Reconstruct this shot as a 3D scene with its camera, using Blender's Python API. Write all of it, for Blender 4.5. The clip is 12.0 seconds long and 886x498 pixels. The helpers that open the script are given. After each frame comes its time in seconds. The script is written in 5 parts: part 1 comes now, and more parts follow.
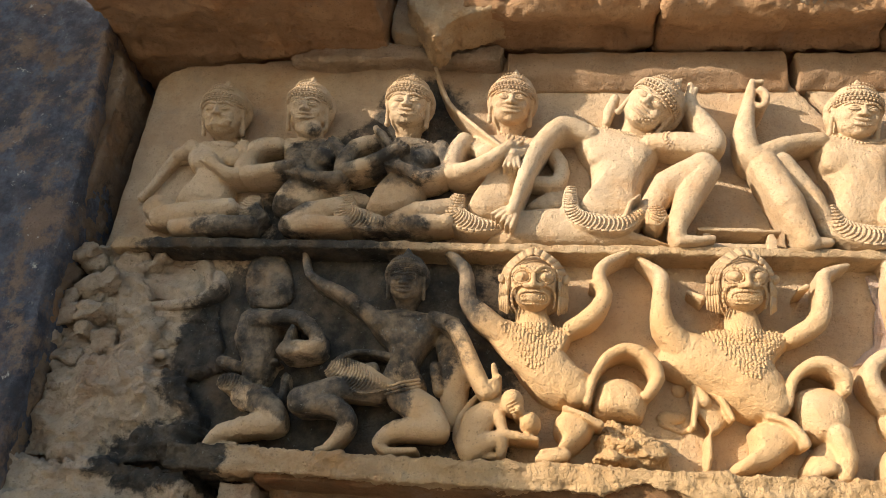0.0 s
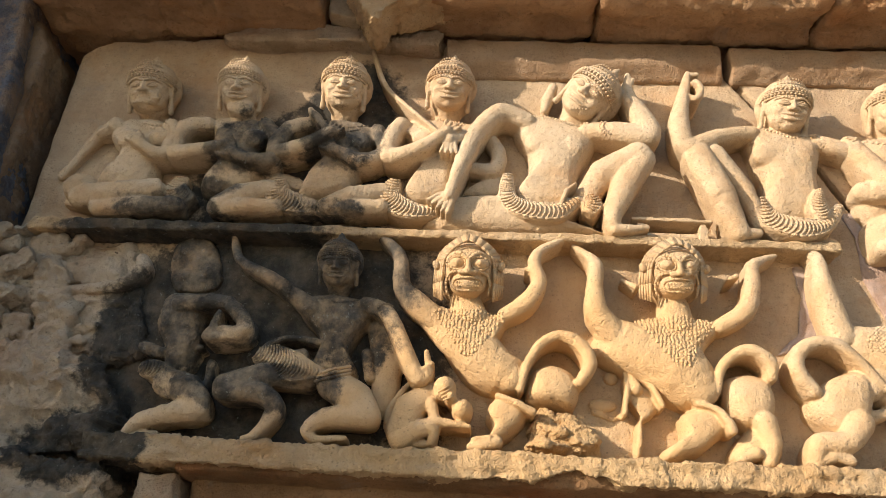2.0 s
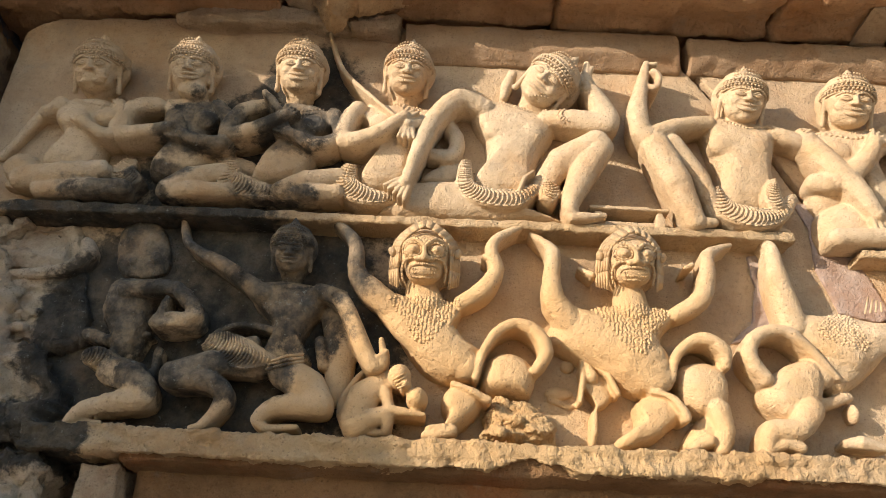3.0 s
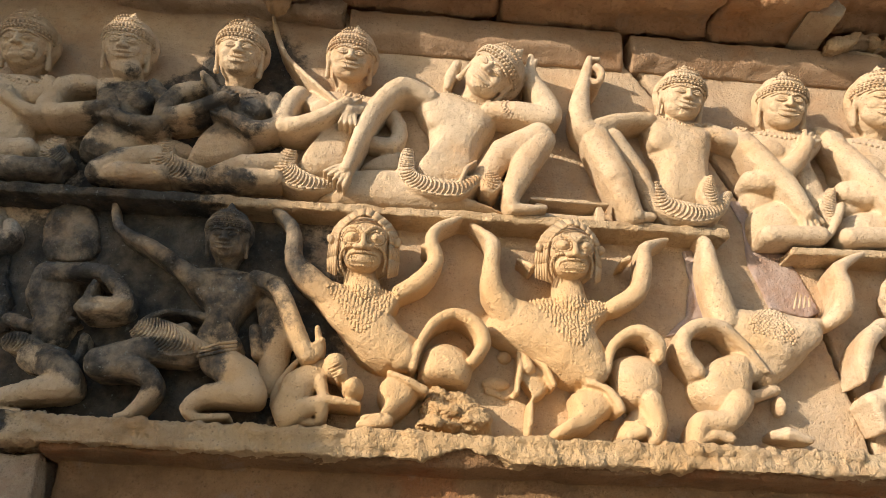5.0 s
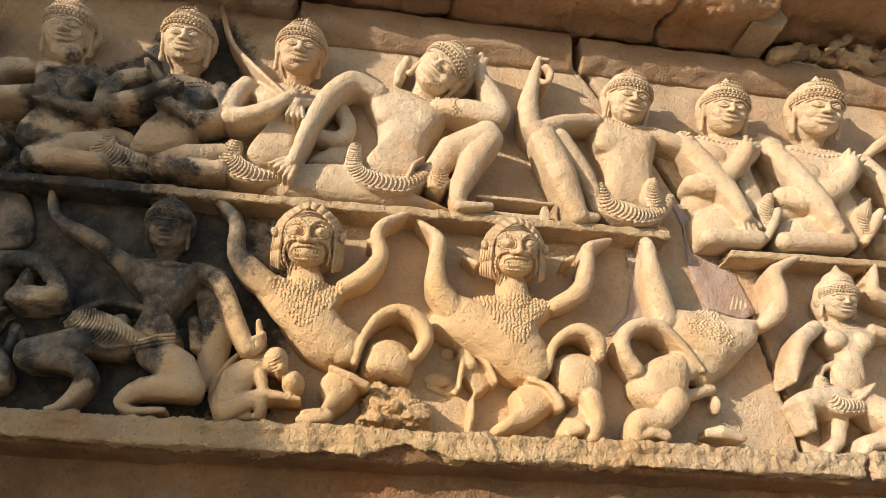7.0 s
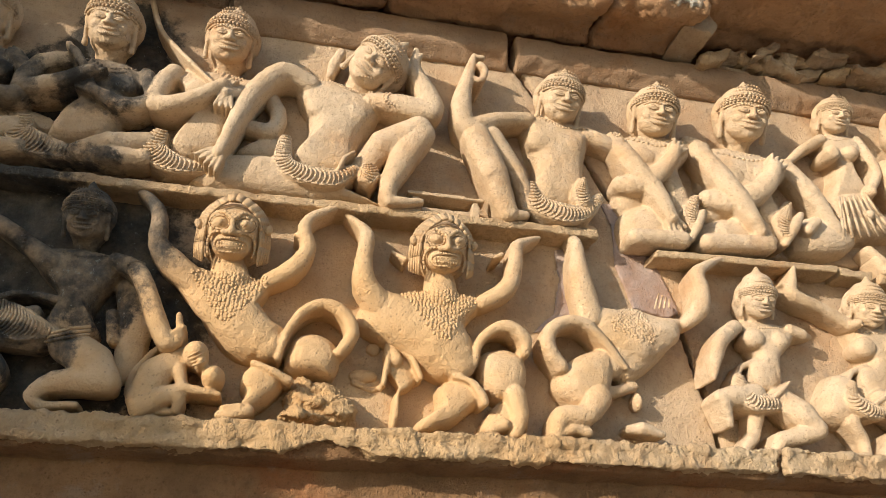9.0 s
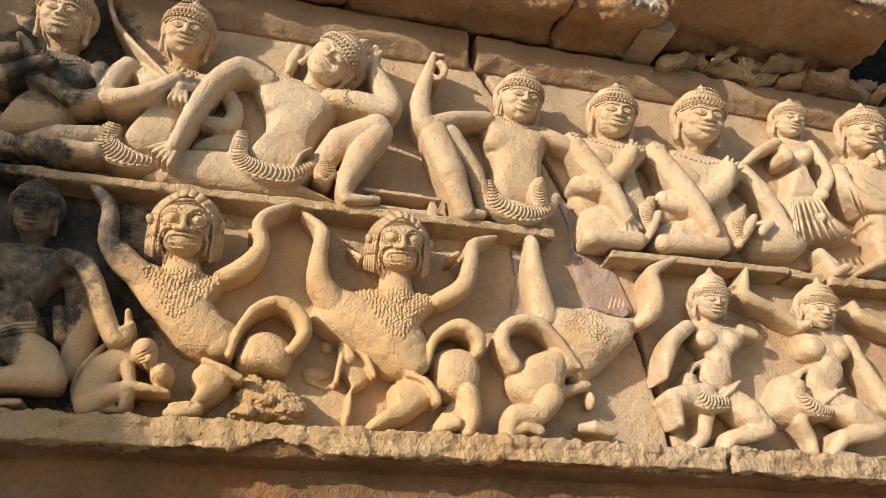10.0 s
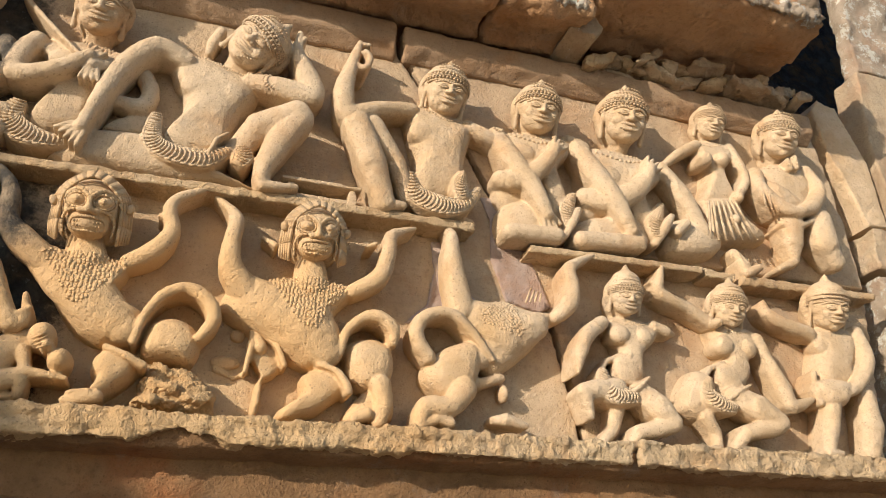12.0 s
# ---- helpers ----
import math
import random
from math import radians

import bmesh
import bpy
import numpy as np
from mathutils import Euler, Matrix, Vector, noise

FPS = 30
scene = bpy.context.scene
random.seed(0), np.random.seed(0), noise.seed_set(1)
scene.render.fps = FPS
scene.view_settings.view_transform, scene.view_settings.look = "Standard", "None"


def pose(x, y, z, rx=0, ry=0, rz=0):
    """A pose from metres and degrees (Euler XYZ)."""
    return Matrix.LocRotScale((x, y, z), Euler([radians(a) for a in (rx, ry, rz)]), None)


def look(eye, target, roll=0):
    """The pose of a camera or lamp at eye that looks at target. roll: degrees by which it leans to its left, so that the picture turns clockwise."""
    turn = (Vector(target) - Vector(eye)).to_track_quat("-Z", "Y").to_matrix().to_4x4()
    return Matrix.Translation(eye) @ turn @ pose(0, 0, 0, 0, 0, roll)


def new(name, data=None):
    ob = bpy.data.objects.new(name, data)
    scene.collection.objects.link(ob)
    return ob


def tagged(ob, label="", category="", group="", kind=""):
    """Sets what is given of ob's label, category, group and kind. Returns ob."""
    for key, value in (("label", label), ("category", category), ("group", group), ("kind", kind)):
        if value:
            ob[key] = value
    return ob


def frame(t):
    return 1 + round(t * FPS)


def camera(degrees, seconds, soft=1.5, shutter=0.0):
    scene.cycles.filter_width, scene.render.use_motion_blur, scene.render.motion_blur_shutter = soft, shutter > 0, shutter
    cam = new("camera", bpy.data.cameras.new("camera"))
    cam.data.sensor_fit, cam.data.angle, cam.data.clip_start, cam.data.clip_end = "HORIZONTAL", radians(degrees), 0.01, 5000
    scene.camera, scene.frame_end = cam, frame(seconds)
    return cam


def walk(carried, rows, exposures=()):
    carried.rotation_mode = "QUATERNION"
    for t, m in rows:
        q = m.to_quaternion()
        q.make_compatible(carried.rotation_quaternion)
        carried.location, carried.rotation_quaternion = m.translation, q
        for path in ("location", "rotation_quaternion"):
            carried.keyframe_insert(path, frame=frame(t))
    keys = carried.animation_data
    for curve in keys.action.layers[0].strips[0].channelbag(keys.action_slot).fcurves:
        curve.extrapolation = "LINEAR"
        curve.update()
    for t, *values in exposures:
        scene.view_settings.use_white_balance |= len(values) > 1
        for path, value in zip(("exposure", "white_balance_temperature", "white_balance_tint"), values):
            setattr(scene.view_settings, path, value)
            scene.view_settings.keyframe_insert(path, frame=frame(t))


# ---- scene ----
cam = camera(59.4, 12.0, soft=0.7)
PATH = [
    (0, (0.019, -2.395, 1.428), (-0.234, -0.654, 2.381), 5.1),
    (0.5, (0.022, -2.382, 1.422), (-0.191, -0.64, 2.38), 4.9),
    (1, (0.018, -2.373, 1.426), (-0.161, -0.626, 2.382), 4.6),
    (1.5, (0.031, -2.354, 1.416), (-0.113, -0.606, 2.376), 4.1),
    (2, (0.037, -2.337, 1.418), (-0.065, -0.583, 2.374), 3.6),
    (2.5, (0.038, -2.316, 1.421), (-0.016, -0.557, 2.37), 3.0),
    (3, (0.05, -2.293, 1.417), (0.05, -0.531, 2.363), 2.5),
    (5, (0.074, -2.264, 1.408), (0.211, -0.505, 2.35), 1.5),
    (5.5, (0.082, -2.262, 1.41), (0.247, -0.504, 2.349), 1.4),
    (6, (0.087, -2.263, 1.404), (0.283, -0.509, 2.345), 1.3),
    (6.5, (0.095, -2.263, 1.405), (0.318, -0.512, 2.345), 1.1),
    (7, (0.104, -2.263, 1.402), (0.357, -0.516, 2.343), 0.9),
    (9, (0.17, -2.268, 1.403), (0.552, -0.541, 2.337), -0.1),
    (9.5, (0.199, -2.271, 1.404), (0.617, -0.551, 2.336), -0.4),
    (10, (0.224, -2.28, 1.404), (0.674, -0.567, 2.333), -0.6),
    (10.5, (0.243, -2.277, 1.396), (0.73, -0.574, 2.325), -0.7),
    (11, (0.262, -2.279, 1.395), (0.782, -0.584, 2.32), -0.8),
    (11.5, (0.285, -2.285, 1.395), (0.836, -0.597, 2.316), -0.9),
    (12, (0.314, -2.292, 1.396), (0.9, -0.614, 2.312), -1.2),
]
walk(cam, [(t, look(eye, target, roll)) for t, eye, target, roll in PATH],
     exposures=((0, 0.54, 6080, 12), (3, 0.46, 6020, 12), (7, 0.33, 5880, 11), (12, 0.15, 5880, 11)))

# ---- light ----
SUN = Vector((-1.55, -1.0, 0.54)).normalized()
world = bpy.data.worlds.new("sky")
scene.world = world
world.use_nodes = True
sky = world.node_tree.nodes.new("ShaderNodeTexSky")
sky.sky_type, sky.sun_disc = "NISHITA", False
sky.sun_elevation, sky.sun_rotation = math.asin(SUN.z), math.atan2(SUN.x, SUN.y)
world.node_tree.links.new(sky.outputs[0], world.node_tree.nodes["Background"].inputs[0])
world.node_tree.nodes["Background"].inputs[1].default_value = 0.15
sun = new("sun", bpy.data.lights.new("sun", "SUN"))
sun.data.energy, sun.data.angle, sun.data.color = 5.0, radians(0.6), (1.0, 0.82, 0.63)
sun.rotation_euler = SUN.to_track_quat("Z", "Y").to_euler()


# ---- materials ----
def nodes_of(name):
    m = bpy.data.materials.new(name)
    m.use_nodes = True
    return m, m.node_tree.nodes, m.node_tree.links, m.node_tree.nodes["Principled BSDF"]


class Wiring:
    """Short ways to wire the nodes of one material, all in world metres."""

    def __init__(self, name):
        self.m, self.n, self.l, self.bsdf = nodes_of(name)
        self.pos = self.n.new("ShaderNodeNewGeometry").outputs["Position"]

    def math(self, op, a, b=0.0, c=0.0):
        k = self.n.new("ShaderNodeMath")
        k.operation = op
        for i, v in enumerate((a, b, c)):
            if isinstance(v, (int, float)):
                k.inputs[i].default_value = v
            else:
                self.l.new(v, k.inputs[i])
        return k.outputs[0]

    def noise(self, scale, detail=6.0, rough=0.6, stretch=(1, 1, 1), shift=(0, 0, 0)):
        k = self.n.new("ShaderNodeMapping")
        k.inputs["Scale"].default_value, k.inputs["Location"].default_value = stretch, shift
        self.l.new(self.pos, k.inputs["Vector"])
        t = self.n.new("ShaderNodeTexNoise")
        t.inputs["Scale"].default_value, t.inputs["Detail"].default_value, t.inputs["Roughness"].default_value = scale, detail, rough
        self.l.new(k.outputs[0], t.inputs["Vector"])
        return t.outputs[0]

    def cells(self, scale, feature="F1"):
        t = self.n.new("ShaderNodeTexVoronoi")
        t.feature = feature
        t.inputs["Scale"].default_value = scale
        self.l.new(self.pos, t.inputs["Vector"])
        return t.outputs["Distance"]

    def span(self, v, a, b, lo=0.0, hi=1.0):
        k = self.n.new("ShaderNodeMapRange")
        k.interpolation_type = "SMOOTHSTEP"
        for i, x in enumerate((a, b, lo, hi)):
            k.inputs[i + 1].default_value = x
        self.l.new(v, k.inputs[0])
        return k.outputs[0]

    def mix(self, f, a, b):
        k = self.n.new("ShaderNodeMix")
        k.data_type = "RGBA"
        for i, v in ((0, f), (6, a), (7, b)):
            if isinstance(v, tuple):
                k.inputs[i].default_value = (*v, 1.0)
            elif isinstance(v, float):
                k.inputs[i].default_value = v
            else:
                self.l.new(v, k.inputs[i])
        return k.outputs[2]

    def patch(self, centre, size):
        """1 in the middle of a patch of the wall, 0 at its rim and negative beyond."""
        k = self.n.new("ShaderNodeMapping")
        k.vector_type = "POINT"
        s = tuple(1.0 / v for v in size)
        k.inputs["Scale"].default_value = s
        k.inputs["Location"].default_value = tuple(-c * v for c, v in zip(centre, s))
        self.l.new(self.pos, k.inputs["Vector"])
        d = self.n.new("ShaderNodeVectorMath")
        d.operation = "LENGTH"
        self.l.new(k.outputs[0], d.inputs[0])
        return self.math("SUBTRACT", 1.0, d.outputs["Value"])

    def finish(self, colour, height, bump, rough=0.9):
        self.l.new(colour, self.bsdf.inputs["Base Color"])
        b = self.n.new("ShaderNodeBump")
        b.inputs["Strength"].default_value, b.inputs["Distance"].default_value = 1.0, bump
        self.l.new(height, b.inputs["Height"])
        self.l.new(b.outputs[0], self.bsdf.inputs["Normal"])
        self.bsdf.inputs["Roughness"].default_value = rough
        self.bsdf.inputs["Specular IOR Level"].default_value = 0.25
        return self.m


# black growth on the shaded end of the wall: (centre), (half size) of each patch
GROUND_GROWTH = (((-0.66, 0, 2.36), (0.66, 9, 0.66)), ((-0.66, 0, 2.92), (0.43, 9, 0.32)), ((-0.46, 0, 3.20), (0.22, 9, 0.36)), ((-1.06, 0, 2.00), (0.20, 9, 0.18)))
CARVED_GROWTH = (((-0.98, 0, 2.50), (0.32, 9, 0.38)), ((-0.52, 0, 2.50), (0.46, 9, 0.29)), ((-0.82, 0, 3.04), (0.17, 9, 0.16)), ((-0.47, 0, 3.07), (0.17, 9, 0.14)), ((-0.92, 0, 2.84), (0.14, 9, 0.07)), ((-0.62, 0, 2.13), (0.28, 9, 0.10)))


def sandstone(name, light, dark, red=(0.36, 0.20, 0.11), growth=(), cover=0.0, grey=0.0, bump=0.009, patchy=0.80, rusty=0.0, black=(0.034, 0.035, 0.031)):
    """Weathered sandstone: two tones, rusty stains, pits, and as asked for black growth in patches (growth), all over (cover), or grey lichen (grey)."""
    w = Wiring(name)
    big = w.noise(2.2, 5.0, 0.6)
    mid = w.noise(11.0, 6.0, 0.65, shift=(3, 1, 7))
    grain = w.noise(48.0, 5.0, 0.65, shift=(5, 0, 1))
    fine = w.noise(190.0, 3.0, 0.7)
    col = w.mix(w.span(big, 0.38, 0.64), light, dark)
    col = w.mix(w.math("MULTIPLY", w.span(w.noise(3.1, 6.0, 0.62, shift=(9, 2, 4)), 0.48, 0.70), 0.62), col, red)
    col = w.mix(w.math("MULTIPLY", w.span(mid, 0.42, 0.66), 0.35), col, tuple(min(0.8, c * k) for c, k in zip(light, (1.18, 1.22, 1.28))))
    col = w.mix(w.math("MULTIPLY", w.span(w.noise(6.5, 7.0, 0.7, shift=(7, 7, 3)), 0.56, 0.68), 0.30), col, (0.30, 0.27, 0.22))
    col = w.mix(w.math("MULTIPLY", w.span(grain, 0.50, 0.72), 0.34), col, tuple(c * 0.52 for c in dark))
    col = w.mix(w.math("MULTIPLY", w.span(fine, 0.52, 0.74), 0.30), col, tuple(c * 0.45 for c in dark))
    if rusty:
        stain = w.math("ADD", w.patch((0.30, 0, 2.15), (1.15, 9, 0.75)), w.math("MULTIPLY_ADD", w.noise(3.6, 6.0, 0.65, shift=(2, 6, 5)), 1.4, -0.7))
        col = w.mix(w.math("MULTIPLY", w.span(stain, 0.0, 0.7), rusty), col, (0.60, 0.385, 0.165))
    pits = w.span(w.cells(70.0), 0.05, 0.30)
    col = w.mix(w.math("MULTIPLY", w.math("SUBTRACT", 1.0, pits), w.span(mid, 0.45, 0.6, 0.0, 0.5)), col, tuple(c * 0.4 for c in dark))
    if growth or cover:
        edge = w.math("MULTIPLY_ADD", w.noise(5.0, 8.0, 0.72, shift=(1, 5, 2)), 1.7, -0.85)
        area = None
        for centre, size in growth:
            p = w.patch(centre, size)
            area = p if area is None else w.math("MAXIMUM", area, p)
        f = w.math("ADD", area, edge) if growth else w.math("ADD", edge, cover - 0.25)
        f = w.math("MULTIPLY", w.span(f, -0.02, 0.22), 0.97)
        f = w.math("MULTIPLY", f, w.span(mid, 0.30, 0.62, patchy, 1.0))
        soot = w.mix(w.span(w.noise(9.0, 8.0, 0.75, shift=(6, 1, 9)), 0.40, 0.68), tuple(c * 0.65 for c in black), tuple(c * 1.7 for c in black))
        col = w.mix(f, col, soot)
        spots = w.math("MULTIPLY", w.span(w.noise(38.0, 4.0, 0.75, shift=(4, 4, 1)), 0.62, 0.68), f)
        col = w.mix(w.math("MULTIPLY", spots, 0.45), col, (0.34, 0.35, 0.29))
    if grey:
        f = w.span(w.math("ADD", w.noise(16.0, 8.0, 0.75, shift=(2, 8, 8)), grey), 0.58, 0.64)
        col = w.mix(w.math("MULTIPLY", f, 0.85), col, (0.56, 0.55, 0.47))
    high = w.math("ADD", w.math("MULTIPLY_ADD", fine, 0.42, w.math("MULTIPLY", grain, 1.05)), w.math("ADD", w.math("MULTIPLY", mid, 0.8), w.math("MULTIPLY", pits, 0.24)))
    return w.finish(col, high, bump)


CARVED = sandstone("carved_sandstone", (0.58, 0.45, 0.29), (0.52, 0.38, 0.22), red=(0.50, 0.30, 0.14), growth=CARVED_GROWTH, rusty=0.66, bump=0.0060, patchy=0.50, black=(0.046, 0.044, 0.038))
GROUND_STONE = sandstone("relief_ground_sandstone", (0.53, 0.40, 0.25), (0.44, 0.32, 0.20), red=(0.44, 0.26, 0.12), rusty=0.40, growth=GROUND_GROWTH)
ROUGH = sandstone("broken_sandstone", (0.60, 0.48, 0.33), (0.40, 0.305, 0.20), growth=(((-1.06, 0, 1.98), (0.17, 9, 0.16)), ((-1.089, 0, 2.316), (0.16, 9, 0.26)), ((-1.184, 0, 1.957), (0.18, 9, 0.13))), bump=0.020)
LEDGE = sandstone("ledge_sandstone", (0.58, 0.44, 0.26), (0.50, 0.35, 0.19), red=(0.48, 0.27, 0.11), rusty=0.6, growth=(((-0.95, 0, 2.70), (0.5, 9, 0.10)), ((-1.05, 0, 1.95), (0.16, 9, 0.10))), bump=0.016)
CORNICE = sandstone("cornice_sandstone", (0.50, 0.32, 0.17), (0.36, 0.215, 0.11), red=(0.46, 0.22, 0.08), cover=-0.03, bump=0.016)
LICHENED = sandstone("lichened_sandstone", (0.46, 0.36, 0.23), (0.36, 0.26, 0.16), grey=-0.04, cover=-0.30, bump=0.010)
# black growth tinted blue, so the sky-lit shade sits in the colour too
JAMB = sandstone("shade_blue_blackened_sandstone", (0.27, 0.19, 0.13), (0.15, 0.11, 0.08), red=(0.22, 0.15, 0.09), cover=0.42, grey=-0.04, bump=0.016, black=(0.078, 0.090, 0.110))
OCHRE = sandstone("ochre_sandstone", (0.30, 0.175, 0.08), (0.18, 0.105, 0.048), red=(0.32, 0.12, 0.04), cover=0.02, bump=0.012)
PURPLE = sandstone("purple_sandstone", (0.43, 0.345, 0.285), (0.36, 0.28, 0.235), bump=0.008)
BROWN = sandstone("brown_sandstone", (0.25, 0.175, 0.105), (0.16, 0.11, 0.07), red=(0.30, 0.15, 0.06), cover=0.12, bump=0.012)
# fascia stone darkened and browned: the cornice's shade is painted into its colour
FASCIA = sandstone("shade_darkened_fascia_sandstone", (0.36, 0.25, 0.15), (0.28, 0.185, 0.105), red=(0.36, 0.19, 0.08), bump=0.008)
EARTH = sandstone("dry_earth", (0.44, 0.38, 0.30), (0.36, 0.30, 0.23), bump=0.01)
GREY = sandstone("grey_lichened_sandstone", (0.40, 0.33, 0.24), (0.30, 0.24, 0.17), grey=0.06, cover=-0.12, bump=0.012)


# ---- shaping ----
def unit_ball(sub):
    bm = bmesh.new()
    bmesh.ops.create_icosphere(bm, subdivisions=sub, radius=1.0)
    got = np.array([v.co[:] for v in bm.verts]), [tuple(v.index for v in f.verts) for f in bm.faces]
    bm.free()
    return got


BALLS = {k: unit_ball(k) for k in (1, 2, 3)}


class Lump:
    """Loose closed shapes gathered in one list of corners and faces."""

    def __init__(self):
        self.v, self.f, self.n = [], [], 0

    def add(self, co, faces):
        self.v.append(co)
        self.f += [tuple(i + self.n for i in f) for f in faces]
        self.n += len(co)

    def ball(self, x, z, p, rx, rz, rp, turn=0.0, sub=3, rooted=False):
        """An egg shape on the wall, turned by degrees anticlockwise; rooted: its back reaches into the wall."""
        co, faces = BALLS[sub]
        c, s = math.cos(radians(turn)), math.sin(radians(turn))
        a, b = co[:, 0] * rx, co[:, 2] * rz
        self.add(np.stack((x + a * c - b * s, -p + co[:, 1] * np.where(co[:, 1] > 0, max(rp, p + 0.025) if rooted else rp, rp), z + a * s + b * c), 1), faces)

    def chain(self, pts, seg=20, flat=True, sub=3, rooted=False):
        """Tapered bars through (x, z, proud, radius) with balls at the joints; thick ones lie flatter on the wall."""
        def deep(r):
            return r if not flat or r < 0.030 else 0.030 + 0.42 * (r - 0.030)

        for x, z, p, r in pts:
            self.ball(x, z, p, r, r, deep(r), 0.0, sub, rooted)
        ring = np.linspace(0, 2 * np.pi, seg, endpoint=False)
        for (x, z, p, r), (x2, z2, p2, r2) in zip(pts, pts[1:]):
            d = np.array((x2 - x, z2 - z))
            length = float(np.hypot(*d))
            if length < 1e-4:
                continue
            nx, nz = -d[1] / length, d[0] / length
            rows = []
            for a, b, q, e in ((x, z, p, r), (x2, z2, p2, r2)):
                rows.append(np.stack((a + nx * e * np.cos(ring), -q + np.where(np.sin(ring) > 0, max(deep(e), q + 0.025) if rooted else deep(e), deep(e)) * np.sin(ring), b + nz * e * np.cos(ring)), 1))
            faces = [(i, (i + 1) % seg, seg + (i + 1) % seg, seg + i) for i in range(seg)]
            self.add(np.concatenate(rows), faces + [tuple(range(seg))[::-1], tuple(range(seg, 2 * seg))])

    def mesh(self):
        me = bpy.data.meshes.new("raw")
        me.from_pydata(np.concatenate(self.v).tolist() if self.v else [], [], self.f)
        return me


def plate(outline, near, far, axis="y"):
    """A closed slab: an (x, z) outline between two depths in front of the wall, or a (proud, z) outline from x = near to far."""
    k = len(outline)
    v = []
    for d in (near, far):
        v += [(a, -d, b) if axis == "y" else (d, -a, b) for a, b in outline]
    bm = bmesh.new()
    vs = [bm.verts.new(c) for c in v]
    bm.faces.new(vs[:k]), bm.faces.new(vs[k:][::-1])
    for i in range(k):
        j = (i + 1) % k
        bm.faces.new((vs[j], vs[i], vs[k + i], vs[k + j]))
    bmesh.ops.triangulate(bm, faces=bm.faces[:])
    bmesh.ops.recalc_face_normals(bm, faces=bm.faces[:])
    me = bpy.data.meshes.new("raw")
    bm.to_mesh(me), bm.free()
    return me


def wear(me, amount, size, seed=0.0, fine=0.35, ridge=0.0):
    """Uneven, weathered surface: every vertex goes in or out along its normal; ridge: sharp broken steps."""
    n = len(me.vertices)
    co, no = np.empty(n * 3, np.float32), np.empty(n * 3, np.float32)
    me.vertices.foreach_get("co", co), me.vertices.foreach_get("normal", no)
    co, no = co.reshape(-1, 3), no.reshape(-1, 3)
    far, near = Vector((seed, seed * 0.7, 3.1)), size * 0.23
    d = []
    for c in co.tolist():
        v = Vector(c)
        h = noise.noise(v / size + far) + fine * noise.noise(v / near + far)
        if ridge:
            q = Vector((v.x * 0.55 + v.z * 0.2, v.y, v.z * 1.3)) / (size * 1.6) + far
            h += ridge * (0.5 - 2 * abs(noise.noise(q))) + ridge * 0.6 * noise.cell(q * 1.7)
        d.append(h)
    me.vertices.foreach_set("co", (co + no * (np.array(d, np.float32) * amount)[:, None]).ravel())
    me.update()


def melted(raw, voxel, rounds=3, amount=0.0, size=0.05, seed=0.0, ridge=0.0, fine=0.35):
    """The shapes in the mesh raw fused into one worn body."""
    ob = bpy.data.objects.new("raw", raw)
    scene.collection.objects.link(ob)
    k = ob.modifiers.new("fuse", "REMESH")
    k.mode, k.voxel_size = "VOXEL", voxel
    if rounds:
        k = ob.modifiers.new("soften", "SMOOTH")
        k.factor, k.iterations = 0.5, rounds
    got = bpy.data.meshes.new_from_object(ob.evaluated_get(bpy.context.evaluated_depsgraph_get()))
    bpy.data.objects.remove(ob), bpy.data.meshes.remove(raw)
    if amount:
        wear(got, amount, size, seed, fine, ridge)
    got.polygons.foreach_set("use_smooth", [True] * len(got.polygons))
    got.materials.clear()
    return got


def part(name, me, material, parent=None, label="", kind=""):
    me.name = name
    me.materials.append(material)
    ob = new(name, me)
    ob.parent = parent
    return tagged(ob, label, kind=kind)


def block_mesh(outline, near, far, voxel=0.014, amount=0.006, size=0.09, seed=0.0, rounds=2, axis="y", ridge=0.0, fine=0.35):
    return melted(plate(outline, near, far, axis), voxel, rounds, amount, size, seed, ridge, fine)


def box(x0, x1, z0, z1):
    return ((x0, z0), (x1, z0), (x1, z1), (x0, z1))


def structure(name, label, category):
    return tagged(new(name), label, category, kind="structure")


# ---- the wall and its mouldings ----
wall = structure("wall_relief", "carved sandstone pediment wall of fitted blocks, sunlit and stained", "wall")
part("stone", block_mesh(((-1.60, 1.90), (1.60, 1.90), (1.56, 2.16), (1.50, 2.40), (1.40, 2.66), (1.30, 2.90), (1.18, 3.12), (1.04, 3.33), (0.94, 3.48), (0.93, 3.60),
                          (0.0, 3.62), (-0.95, 3.64), (-1.25, 3.62), (-1.52, 3.60), (-1.61, 3.52), (-1.60, 2.8)), 0.0, -0.30, 0.013, 0.005, 0.10, 1), GROUND_STONE, wall)
part("stone", block_mesh(((1.62, 1.90), (2.86, 1.90), (2.92, 2.26), (2.97, 2.50), (3.02, 2.72), (1.395, 2.72), (1.42, 2.66), (1.52, 2.40), (1.58, 2.16)), 0.0, -0.30, 0.012, 0.007, 0.07, 3), GROUND_STONE, wall)
part("stone", block_mesh(((1.395, 2.728), (3.02, 2.728), (3.01, 3.20), (2.96, 3.58), (0.955, 3.58), (0.965, 3.49), (1.06, 3.345), (1.20, 3.13), (1.32, 2.91)), 0.0, -0.30, 0.012, 0.006, 0.08, 4), GROUND_STONE, wall)
